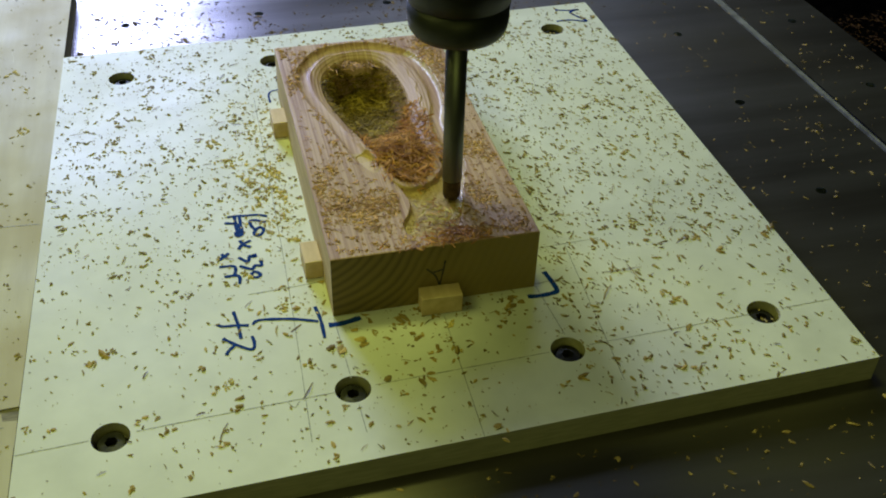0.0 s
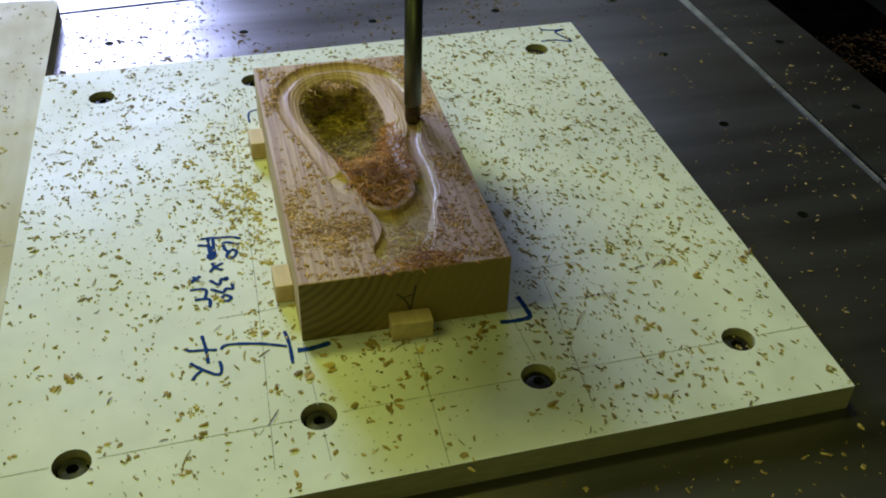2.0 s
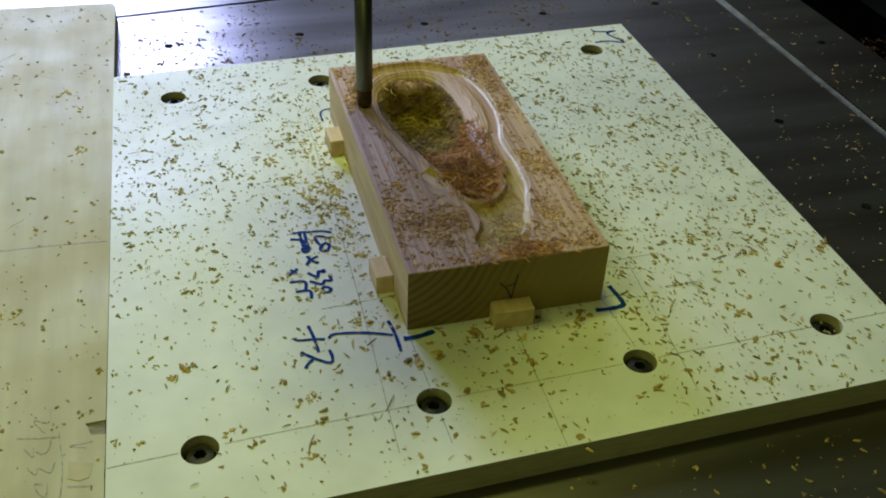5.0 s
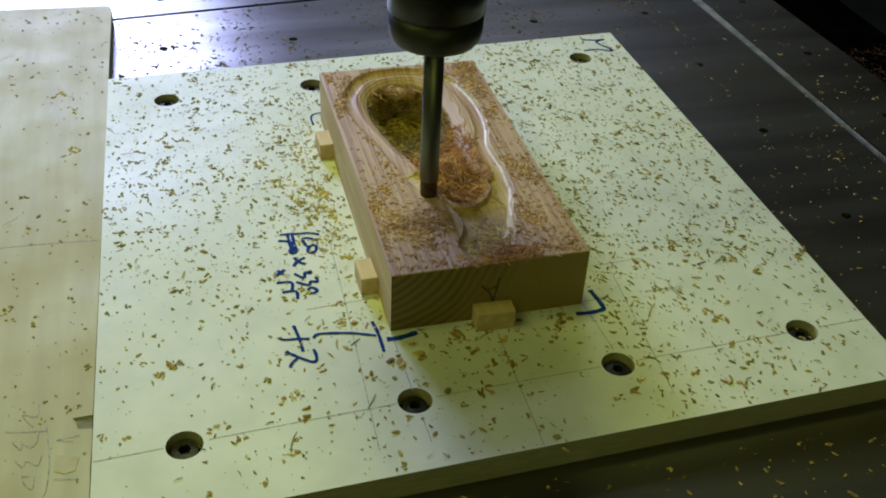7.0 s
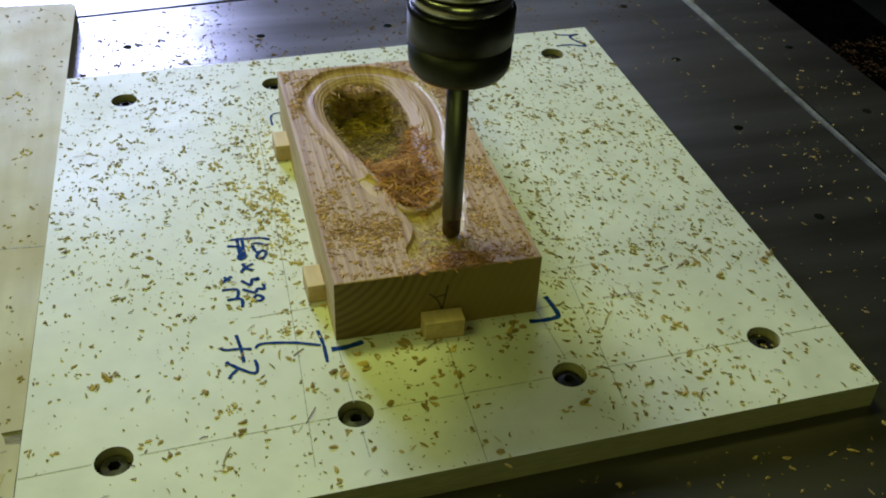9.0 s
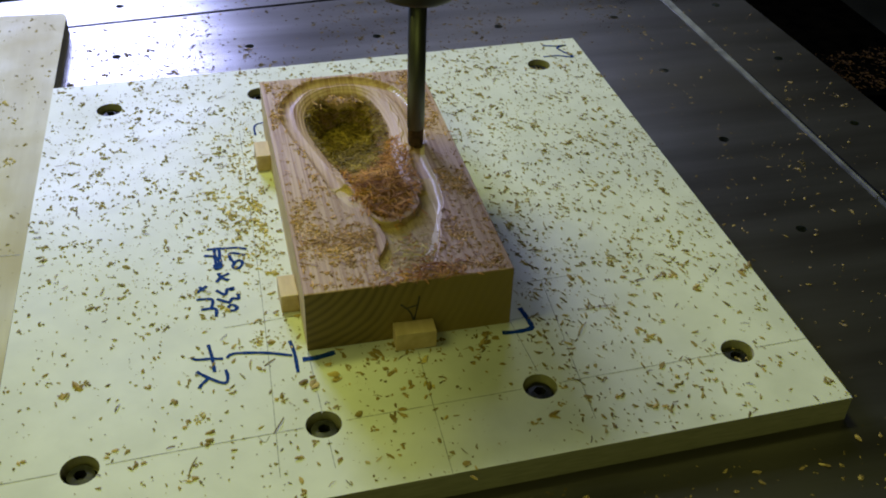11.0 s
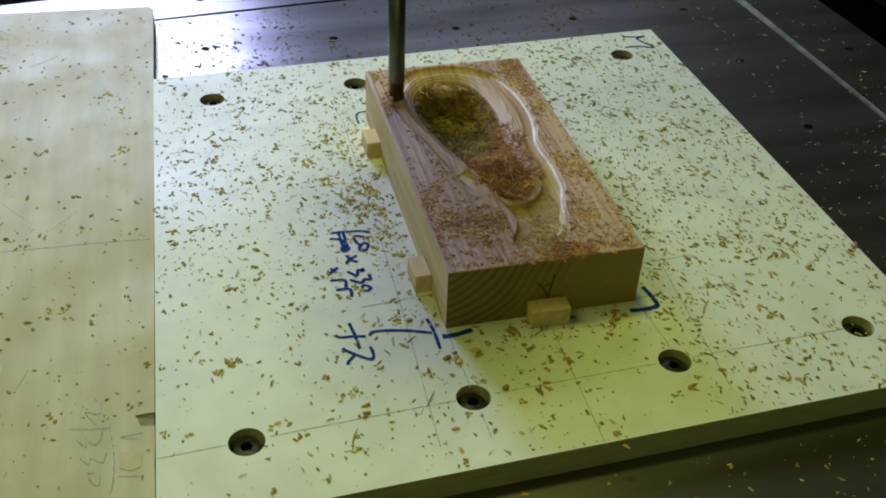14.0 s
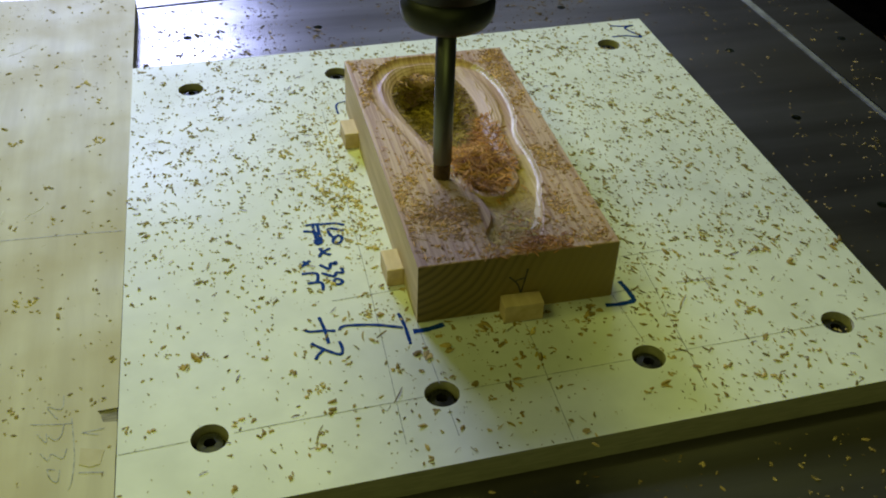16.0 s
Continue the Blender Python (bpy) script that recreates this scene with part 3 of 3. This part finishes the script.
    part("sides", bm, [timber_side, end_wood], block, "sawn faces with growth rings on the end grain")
    bm = bmesh.new()
    for k, line in enumerate(([(0.072, 0.034), (0.079, 0.026), (0.0825, 0.016)], [(0.0865, 0.040), (0.085, 0.030), (0.0825, 0.016)], [(0.0775, 0.0295), (0.0855, 0.0315)])):
        stroke(bm, line, 0.0014, 0.0, seed=k)
    for v in bm.verts:
        v.co = (v.co.x, -0.0003, v.co.y)
    part("pencil_mark", bm, dark_pencil, block, "pencilled letter")
    return tagged(block, "pinkish hardwood block with half-carved hollow, clamped by keys", "wood block")


timber_block()


bm = bmesh.new()
box(bm, -0.0158, 0.0158, -0.0075, 0.0075, 0, 0.0165, 0.0008)
front_key = tagged(mesh_object("wooden_key", bm, key_wood), "small pale wooden stop block against the timber", "stop block", "stop blocks round the timber")
front_key.matrix_basis = pose(0.0815, -0.0078, 0.0002, 0, 0, -1.5)
bm = bmesh.new()
box(bm, -0.007, 0.007, -0.0135, 0.0135, 0, 0.0165, 0.0008)
side_key = tagged(mesh_object("wooden_key", bm, key_wood), "small pale wooden stop block against the timber", "stop block", "stop blocks round the timber")
side_key.matrix_basis = pose(-0.0072, 0.0605, 0.0002, 0, 0, 1)
copy_thing(side_key, pose(-0.0062, 0.269, 0.0002, 0, 0, 1))


# ---- marks on the board ----
def marks(name, lines, width, material, label, category, z=0.0003):
    bm = bmesh.new()
    for k, line in enumerate(lines):
        stroke(bm, [(x / 1000, y / 1000) for x, y in line], width, z + 0.00003 * (k % 5), seed=k)
    return tagged(mesh_object(name, bm, material), label, category)


marks("handwritten_size", [
    [(-55, 141), (-42, 140), (-34, 136)], [(-36, 128), (-45, 133), (-49, 132), (-48, 124), (-45, 119)], [(-43, 122), (-47, 116), (-46, 112), (-42, 112), (-39, 118), (-41, 122), (-43, 122)],
    [(-60, 108), (-57, 101), (-52, 97)], [(-51, 106), (-58, 102), (-62, 96)],
    [(-50, 88), (-50, 84), (-54, 86), (-56, 79), (-63, 86)], [(-46, 78), (-46, 72), (-51, 73), (-54, 69), (-63, 75)], [(-54, 65), (-55, 60), (-51, 58), (-48, 61), (-51, 65), (-54, 65)],
    [(-70, 93), (-78, 86)], [(-76, 93), (-72, 87)], [(-79, 77), (-67, 75), (-68, 64)], [(-76, 64), (-65, 63), (-65, 53)]], 0.0030, ink, "blue handwritten size 160 x 330 x 55 on the board", "handwriting")
marks("crossed_out_number", [[(-67, 142), (-55, 142)], [(-70, 134), (-59, 129), (-58, 114)], [(-61, 141), (-61, 128), (-60, 114)], [(-57, 141), (-57, 127), (-57, 116), (-61, 114), (-62, 120)], [(-63, 115), (-56, 124)]],
      0.0030, ink, "blue scribbled-out number on the board", "handwriting")
marks("axis_mark", [[(-86, 10), (-82, 7), (-72, 6), (-63, 4)], [(-73, 22), (-71, 8), (-70, -9)], [(-83, -6), (-75, -14), (-66, -21), (-62, -21), (-61, -15), (-62, -8)], [(-75, -15), (-80, -20), (-82, -24)],
                    [(-60, 4), (-58, 7), (-53, 8), (-40, 6), (-28, 3), (-12, -3)], [(-12, 14), (-10, -2), (-10, -22)]], 0.0027, ink, "blue hand-drawn axis letter with a bracket line", "handwriting")
marks("corner_dash", [[(-5, -9), (6, -9), (20, -6)]], 0.0050, ink, "thick blue dash at the block corner", "marker line")
marks("corner_tick", [[(173, 15), (175, 4), (176, -8), (173, -11), (162, -12), (151, -11)]], 0.0042, ink, "blue hand-drawn corner tick beside the block", "marker line")
marks("far_corner_mark", [[(338, 462), (353, 458), (365, 458), (355, 455), (354, 448), (364, 428), (347, 434), (330, 434)]], 0.0030, ink, "blue zigzag mark in the board corner", "marker line")
marks("curved_mark", [[(5, 346), (-5, 344), (-9, 337), (-9, 322)]], 0.0020, ink, "blue curved tick behind the block", "marker line")
for k, line in enumerate(([(-223, -86), (-60, -79), (150, -73), (384, -66)], [(-24, 330), (-28, 60), (-34, -118)], [(0, -2), (3, -118)], [(82, -18), (79, -141)],
                          [(201, 44), (191, -112)], [(-60, 39), (0, 42)], [(160, 44), (232, 47)], [(160, 2), (184, 4)], [(161, 0), (165, -58)], [(-45, -79), (-41, -85), (-37, -80)])):
    bm = bmesh.new()
    stroke(bm, [(x / 1000, y / 1000) for x, y in line], 0.0006, 0.0002, 90, k, screw_places)
    part("pencil_line", bm, graphite, fixture_board, "thin grey pencil line")
marks("pencil_number", [[(-260, -22), (-260, -31), (-262, -35), (-270, -31), (-269, -35), (-263, -44)], [(-281, -45), (-268, -48), (-253, -50)], [(-254, -45), (-252, -66), (-251, -82), (-252, -101), (-254, -108)],
                        [(-259, -50), (-260, -59), (-264, -63), (-269, -58)], [(-276, -55), (-270, -64), (-270, -56)], [(-273, -73), (-268, -80), (-266, -75), (-261, -79), (-258, -80), (-256, -72)],
                        [(-268, -88), (-266, -95), (-261, -100), (-260, -90)], [(-268, -88), (-263, -89)], [(-247, -60), (-236, -64)], [(-248, -95), (-232, -98)], [(-247, -60), (-232, -59)]],
      0.0006, graphite, "faint pencil number and bracket on the plywood", "handwriting", -0.0005)


# ---- chips ----
rng = random.Random(7)
for k in range(22):
    bm = bmesh.new()
    x, y, turn, long = rng.uniform(-0.46, -0.23), rng.uniform(-0.1, 0.6), rng.gauss(1.2, 0.7), rng.uniform(0.010, 0.045)
    line = [(min(-0.215, x + long * q * math.cos(turn) + rng.gauss(0, 0.0012)), y + long * q * math.sin(turn)) for q in (0, 0.35, 0.7, 1)]
    stroke(bm, line, rng.uniform(0.0004, 0.0009), -0.0006, seed=k)
    part("scuff", bm, (scuff_pale, scuff_dark)[k % 3 == 0], plywood_panel)
marks("pencil_rule", [[(-440, 178), (-305, 172), (-260, 170), (-219, 167)]], 0.0006, graphite, "faint ruled pencil line across the plywood", "pencil line", -0.0005)
marks("pencil_sketch", [[(-385, 590), (-373, 588), (-366, 585), (-365, 572), (-371, 571), (-384, 573)], [(-384, 560), (-372, 561), (-366, 569), (-364, 556), (-370, 554), (-384, 556)], [(-380, 612), (-374, 607), (-361, 594)]], 0.0007, graphite, "faint pencil sketch on the plywood", "handwriting", -0.0005)


def in_board(x, y):
    inside = True
    for (ax, ay), (bx, by) in zip(board_outline, board_outline[1:] + board_outline[:1]):
        inside &= (bx - ax) * (y - ay) - (by - ay) * (x - ax) > 0.001
    return inside


def on_board():
    while True:
        x, y = rng.uniform(-0.225, 0.386), rng.uniform(-0.147, 0.476)
        if not in_board(x, y) or (-0.002 < x < 0.162 and -0.002 < y < 0.332):
            continue
        if any(math.hypot(x - a, y - b) < 0.0135 for a, b in screw_places) or (-0.008 < x < 0.024 and -0.013 < y < -0.003) or (0.148 < x < 0.18 and -0.017 < y < 0.015):
            continue
        near = math.hypot(max(0, -x, x - 0.16), max(0, -y, y - 0.33))
        thick = 0.20 + 0.9 * math.exp(-near / 0.06) + (0.2 if x > 0.17 else 0) + 0.45 * min(1, max(0, (y + 0.02) / 0.15))
        thick *= 0.45 + 1.1 * max(0, noise.noise(Vector((x * 14, y * 14, 3))) + 0.5)
        if rng.random() < thick:
            return x, y, 0.0


small_chips = [on_board() for _ in range(4700)]
crumbs("wood_chips", [p for p in small_chips if p[0] < 0.165], chip_wood, (0.0009, 0.0042), 1, "scattered brown wood chips on the white board", 0.08)
crumbs("wood_chips", [p for p in small_chips if p[0] >= 0.165], chip_wood, (0.0014, 0.0056), 41, "slender brown wood chips blown across the white board", 0.05, radians(-67))
large_chips = [on_board() for _ in range(1000)]
crumbs("wood_chips", [p for p in large_chips if p[1] >= 0.05], chip_wood, (0.0028, 0.0055), 2, "larger crumpled wood chips on the white board", 0.45)
crumbs("wood_chips", [p for p in large_chips if p[1] < 0.05], front_chips, (0.0030, 0.0074), 27, "ochre crumpled wood chips on the white board", 0.45)
chips("wood_chips", [on_board() for _ in range(300)], chip_wood, (0.003, 0.008), (0.0005, 0.0013), 21, "thin curled shavings on the white board", curl=0.7)


def anywhere(x0, x1, y0, y1, z, free):
    while True:
        x, y = rng.uniform(x0, x1), rng.uniform(y0, y1)
        if free(x, y) and rng.random() < 0.25 + max(0, noise.noise(Vector((x * 9, y * 9, 8))) + 0.35):
            return x, y, z


crumbs("wood_chips", [anywhere(0.3, 0.70, -0.4, 0.66, BED, lambda x, y: not in_board(x, y) and x > 0.375 and x < 0.69 - 0.05 * y) for _ in range(1000)], dull_chips, (0.0014, 0.0050), 3, "pale wood chips on the dark steel bed")
crumbs("wood_chips", [anywhere(-0.2, 0.5, 0.47, 0.80, BED, lambda x, y: 0.466 + 0.03 * x < y < bed_end(x) - 0.006 and abs(y - gap_y(x)) > 0.006) for _ in range(2200)], backlit_chips, (0.0018, 0.0062), 4, "wood chips on the bright steel bed behind the board")
crumbs("wood_chips", [anywhere(-0.2, 0.6, -0.42, -0.135, BED, lambda x, y: not in_board(x, y) and y < -0.15) for _ in range(950)], dull_chips, (0.0016, 0.0066), 5, "wood chips on the steel bed before the board")
crumbs("wood_chips", [anywhere(-0.6, -0.21, -0.3, 0.65, -0.0008, lambda x, y: x < panel_x(y) - 0.004) for _ in range(1500)], chip_wood, (0.0011, 0.0054), 6, "scattered wood chips on the plywood panel")
crumbs("wood_chips", [(x + rng.uniform(-0.008, 0.008), y + rng.uniform(-0.008, 0.008), -0.0118 + rng.uniform(0, 0.008)) for x, y in (screw_places[3], screw_places[3], screw_places[4]) for _ in range(9)],
       chip_wood, (0.003, 0.007), 8, "wood chips caught in the screw holes")
crumbs("wood_chips", [(rng.uniform(0.70, 1.3), rng.uniform(-0.4, 1.2), -0.484) for _ in range(60)], shaded_chips, (0.004, 0.012), 9, "wood chips lying in the dark tray")

crumbs("wood_chips", [(rng.uniform(0.896, 1.2), rng.uniform(0.605, 0.73), -0.199 + rng.uniform(0, 0.008)) for _ in range(700)], shaded_chips, (0.003, 0.008), 17, "reddish brown chips heaped on the dark ledge", 0.4)
chips("wood_chips", [(0.236, 0.004, 0.0), (0.228, 0.008, 0.0), (0.243, -0.001, 0.001), (0.214, -0.02, 0.0), (-0.03, -0.072, 0.0), (0.30, 0.03, 0.0), (0.27, 0.11, 0.0), (-0.09, -0.098, 0.0)], chip_wood, (0.012, 0.022), (0.0007, 0.0014), 22, "long curled shavings on the white board", curl=0.5)
crumbs("wood_chips", [(cx + rng.gauss(0, 0.0035), cy + rng.gauss(0, 0.004), 0.0) for cx, cy in ((0.083, -0.028), (0.079, -0.046), (-0.085, -0.055), (-0.036, 0.015), (-0.055, 0.225), (-0.03, 0.20), (-0.045, 0.185), (-0.07, 0.26), (0.27, 0.06)) for _ in range(9)], yellow_chips, (0.002, 0.0055), 23, "clumps of yellowish chips on the white board", 0.5)

crumbs("wood_chips", [(-0.012 - abs(rng.gauss(0, 0.030)), rng.gauss(0.205, 0.070), 0.0) for _ in range(420)], yellow_chips, (0.0014, 0.0058), 24, "yellowish chips drifted beside the timber", 0.35)
crumbs("wood_chips", [p for p in (on_board() for _ in range(3000)) if p[1] > 0.06 or p[0] > 0.17][:1500], chip_wood, (0.0007, 0.0022), 25, "fine brown crumbs on the white board", 0.05)
crumbs("wood_chips", [(cx + rng.gauss(0, 0.004), cy + rng.gauss(0, 0.004), -0.0008) for cx, cy in [(rng.uniform(-0.42, -0.23), rng.uniform(0.03, 0.60)) for _ in range(16)] for _ in range(5)], yellow_chips, (0.002, 0.0055), 26, "small clumps of chips on the plywood panel", 0.5)

tops = []
while len(tops) < 5000:
    x, y = rng.uniform(0.003, 0.157), rng.uniform(0.003, 0.327)
    thick = 0.2 + 0.8 * max(0, 1 - abs(y - 0.06) / 0.085) * (1 if x < 0.075 else 0.5) + (0.7 if y > 0.302 else 0) + (0.3 if x > 0.132 else 0) + (0.25 if x < 0.03 else 0)
    thick *= 0.12 + 1.4 * max(0, noise.noise(Vector((x * 38, y * 26, 1))) + 0.32) ** 1.5
    if rng.random() < thick:
        tops.append((x, y))
heights = carving(np.array([p[0] for p in tops]), np.array([p[1] for p in tops]))
keep = distance_to(spline(tool_loop, 6, True), np.array([p[0] for p in tops]), np.array([p[1] for p in tops])) > 0.006
resting = [(x, y, z) for (x, y), z, k in zip(tops, heights, keep) if k]
specks = []
while len(specks) < 4200:
    x, y = rng.uniform(0.003, 0.157), rng.uniform(0.003, 0.327)
    thick = 0.15 + 0.85 * max(0, 1 - abs(y - 0.07) / 0.08) * (1 if x < 0.08 else 0.6) + (0.5 if y > 0.302 else 0) + (0.2 if x > 0.13 else 0)
    if rng.random() < thick * (0.15 + 1.5 * max(0, noise.noise(Vector((x * 38, y * 26, 1))) + 0.3)):
        specks.append((x, y))
sx, sy = np.array([p[0] for p in specks]), np.array([p[1] for p in specks])
clear = distance_to(spline(tool_loop, 6, True), sx, sy) > 0.007
crumbs("saw_dust", [(x, y, HEIGHT) for (x, y), k in zip(specks, clear) if k], timber_crumbs, (0.0006, 0.0022), 34, "fine orange brown crumbs drifted over the timber top", 0.3)
crumbs("wood_chips", resting[::2], timber_crumbs, (0.0012, 0.0046), 10, "brown chips strewn over the timber top", 0.3)
chips("wood_chips", resting[1::5], timber_crumbs, (0.0025, 0.0075), (0.0006, 0.0016), 15, "small curled shavings strewn over the timber top", curl=0.8)
fill = [(rng.uniform(0.03, 0.112), rng.uniform(0.078, 0.3)) for _ in range(13000)]
fx, fy = np.array([p[0] for p in fill]), np.array([p[1] for p in fill])
depths, heights = distance_to(spline(bowl_outline, 6, True), fx, fy), carving(fx, fy)
upper_fill, lower_fill = [], []
for x, y, z, d in zip(fx, fy, heights, depths):
    if d < -0.0015:
        along = y + 0.9 * (0.075 - x) + rng.uniform(-0.014, 0.014)
        heap = max(0, 1 - abs(y - 0.13) / 0.06)
        (lower_fill if along < 0.190 else upper_fill).append((x, y, z + rng.uniform(0, 0.003 + (0.006 * heap if along < 0.19 else 0.002))))
chips("wood_shavings", upper_fill[:4200], olive_shavings, (0.0035, 0.0105), (0.0006, 0.0016), 11, "dull olive brown shavings deep in the carved hollow", curl=0.8)
chips("wood_shavings", lower_fill[:2700], shaving_wood, (0.004, 0.0125), (0.0006, 0.0016), 12, "reddish curled shavings heaped at the narrow end", curl=0.9)
strewn = [(cx + rng.gauss(0, 0.0045), cy + rng.gauss(0, 0.006)) for cx, cy in ((0.107, 0.165), (0.110, 0.178), (0.106, 0.19), (0.108, 0.15), (0.107, 0.205), (0.110, 0.135), (0.105, 0.120), (0.098, 0.095), (0.085, 0.083), (0.066, 0.100), (0.060, 0.120)) for _ in range(26)]
strewn_z = carving(np.array([p[0] for p in strewn]), np.array([p[1] for p in strewn]))
chips("wood_shavings", [(x, y, z + rng.uniform(0.0003, 0.0025)) for (x, y), z in zip(strewn, strewn_z)], shaving_wood, (0.003, 0.0105), (0.0006, 0.0016), 31, "reddish shavings resting on the rim of the hollow", curl=0.9)
chips("wood_shavings", [(rng.gauss(0.072, 0.009), 0.294 + rng.gauss(0, 0.003), 0.0465 + rng.uniform(-0.001, 0.002)) for _ in range(60)], timber_crumbs, (0.004, 0.011), (0.0006, 0.0014), 32, "loose curls at the far rim of the hollow", curl=1.0)
dusting = [(rng.gauss(0.088, 0.012), rng.uniform(0.012, 0.06), CUT + rng.uniform(0.0005, 0.003)) for _ in range(130)]
chips("wood_shavings", dusting[:60], shaving_wood, (0.002, 0.006), (0.0006, 0.0015), 35, "reddish crumbs lying in the freshly cut neck", curl=0.9)
chips("wood_shavings", dusting[60:], yellow_chips, (0.003, 0.008), (0.0006, 0.0015), 33, "yellowish curls lying in the freshly cut neck", curl=0.9)
spill = [(rng.gauss(0.098, 0.013), 0.009 + rng.gauss(0, 0.005)) for _ in range(170)] + [(rng.gauss(0.085, 0.020), 0.004 + rng.gauss(0, 0.0035)) for _ in range(70)]
chips("wood_shavings", [(x, max(-0.0015, y), 0.0535 + rng.uniform(0, 0.0045) * math.exp(-((x - 0.098) / 0.016) ** 2) + rng.uniform(0, 0.0015)) for x, y in spill], shaving_wood, (0.0035, 0.0095), (0.0006, 0.0017), 13, "curled shavings spilling over the front edge of the timber")
neck = [(rng.uniform(0.058, 0.115), rng.uniform(0.016, 0.125)) for _ in range(1800)]
nx_, ny_ = np.array([p[0] for p in neck]), np.array([p[1] for p in neck])
nz, nd = carving(nx_, ny_), distance_to(spline(tool_loop, 6, True), nx_, ny_)
chips("saw_dust", [(x, y, z) for x, y, z, d in zip(nx_, ny_, nz, nd) if z < CUT + 0.0012 and d < 0.004], fine_dust, (0.0006, 0.0018), (0.0004, 0.0009), 14, "fine yellow sawdust on the fresh cut floor", curl=0.5)


# ---- spindle with cutter ----
def spindle():
    """The tool about its own axis; z = 0 is the cutter's tip."""
    tool = new("router_spindle")
    bm = bmesh.new()
    lathe(bm, [(0.0035, 0.0), (0.0056, 0.0008), (0.0068, 0.0028), (0.0071, 0.0055), (0.0071, 0.017), (0.0076, 0.0185)], 40)
    part("cutter_tip", bm, cutter_dirty, tool, "resin-stained rounded cutter tip")
    bm = bmesh.new()
    lathe(bm, [(0.0076, 0.0186), (0.0078, 0.020), (0.0079, 0.16)], 40)
    part("shank", bm, carbide, tool, "dull steel shank")
    bm = bmesh.new()
    lathe(bm, [(0.008, 0.1440), (0.026, 0.1442), (0.0318, 0.1460), (0.0346, 0.1500), (0.0357, 0.1550), (0.0360, 0.1705)], 64)
    nut = part("collet_nut", bm, nut_lower, tool, "dull black collet nut")
    bm = bmesh.new()
    lathe(bm, [(0.0355, 0.1706), (0.0366, 0.1712), (0.0368, 0.1918), (0.0365, 0.1936), (0.0354, 0.1950), (0.0347, 0.1957), (0.0337, 0.1958)], 64)
    part("upper_ring", bm, nut_black, nut, "black ring with a stepped shoulder")
    bm = bmesh.new()
    lathe(bm, [(0.0330, 0.1959), (0.0336, 0.1964), (0.0336, 0.2060), (0.0326, 0.2064)], 64)
    holder = part("tool_holder", bm, holder_steel, tool, "bright ground steel tool holder")
    bm = bmesh.new()
    lathe(bm, [(0.0324, 0.2065), (0.0324, 0.2081)], 64)
    part("groove", bm, nut_black, holder)
    bm = bmesh.new()
    lathe(bm, [(0.0326, 0.2082), (0.0336, 0.2086), (0.0336, 0.2160), (0.0326, 0.2165)], 64)
    part("flange", bm, holder_steel, holder)
    bm = bmesh.new()
    lathe(bm, [(0.0300, 0.2166), (0.0300, 0.2240), (0.0330, 0.2246), (0.0330, 0.2550)], 64)
    part("taper", bm, nut_black, holder)
    # housing out of view, its length set by where its shadow ends
    bm = bmesh.new()
    lathe(bm, [(0.040, 0.2551), (0.048, 0.258), (0.048, 0.395), (0.04, 0.40)], 64)
    part("spindle_housing", bm, nut_black, tool)
    # unseen block added over the spindle, sized for the shadow it throws forward
    bm = bmesh.new()
    prism(bm, [(-0.105, -0.145), (0.028, -0.145), (0.028, 0.06), (-0.105, 0.06)], 0.4015, 0.47, 0.006)
    part("head_shadow_block", bm, nut_black, tool)
    return tagged(tool, "vertical router spindle with black collet nut and round cutter", "spindle")


router = spindle()


# ---- what moves ----
def motions():
    path = [
        (0, 0.1070, 0.0620), (0.5, 0.1205, 0.0990), (1, 0.1230, 0.1365), (1.5, 0.1215, 0.1705), (2, 0.1305, 0.2100), (2.5, 0.1315, 0.2525), (3, 0.1205, 0.2970),
        (3.5, 0.0920, 0.3205), (4, 0.0535, 0.3210), (4.2, 0.0410, 0.3100), (4.75, 0.0205, 0.2775), (5.25, 0.0225, 0.2330), (5.75, 0.0335, 0.1940), (6.3, 0.0435, 0.1520),
        (6.5, 0.0455, 0.1370), (7, 0.0545, 0.1025), (7.5, 0.0775, 0.0700), (8, 0.0670, 0.0400), (8.5, 0.0755, 0.0220), (9, 0.1005, 0.0460), (9.5, 0.1165, 0.0875),
        (9.75, 0.1205, 0.1030), (10.25, 0.1230, 0.1395), (10.75, 0.1215, 0.1745), (11.25, 0.1305, 0.2140), (11.8, 0.1310, 0.2605), (12, 0.1285, 0.2775), (12.5, 0.1085, 0.3100),
        (13, 0.0705, 0.3240), (13.5, 0.0400, 0.3130), (14, 0.0205, 0.2775), (14.5, 0.0225, 0.2330), (15, 0.0335, 0.1940), (15.5, 0.0425, 0.1520), (16, 0.0460, 0.1145),
    ]
    walk(router, [(t, pose(x, y, CUT + 0.0002)) for t, x, y in path])


motions()
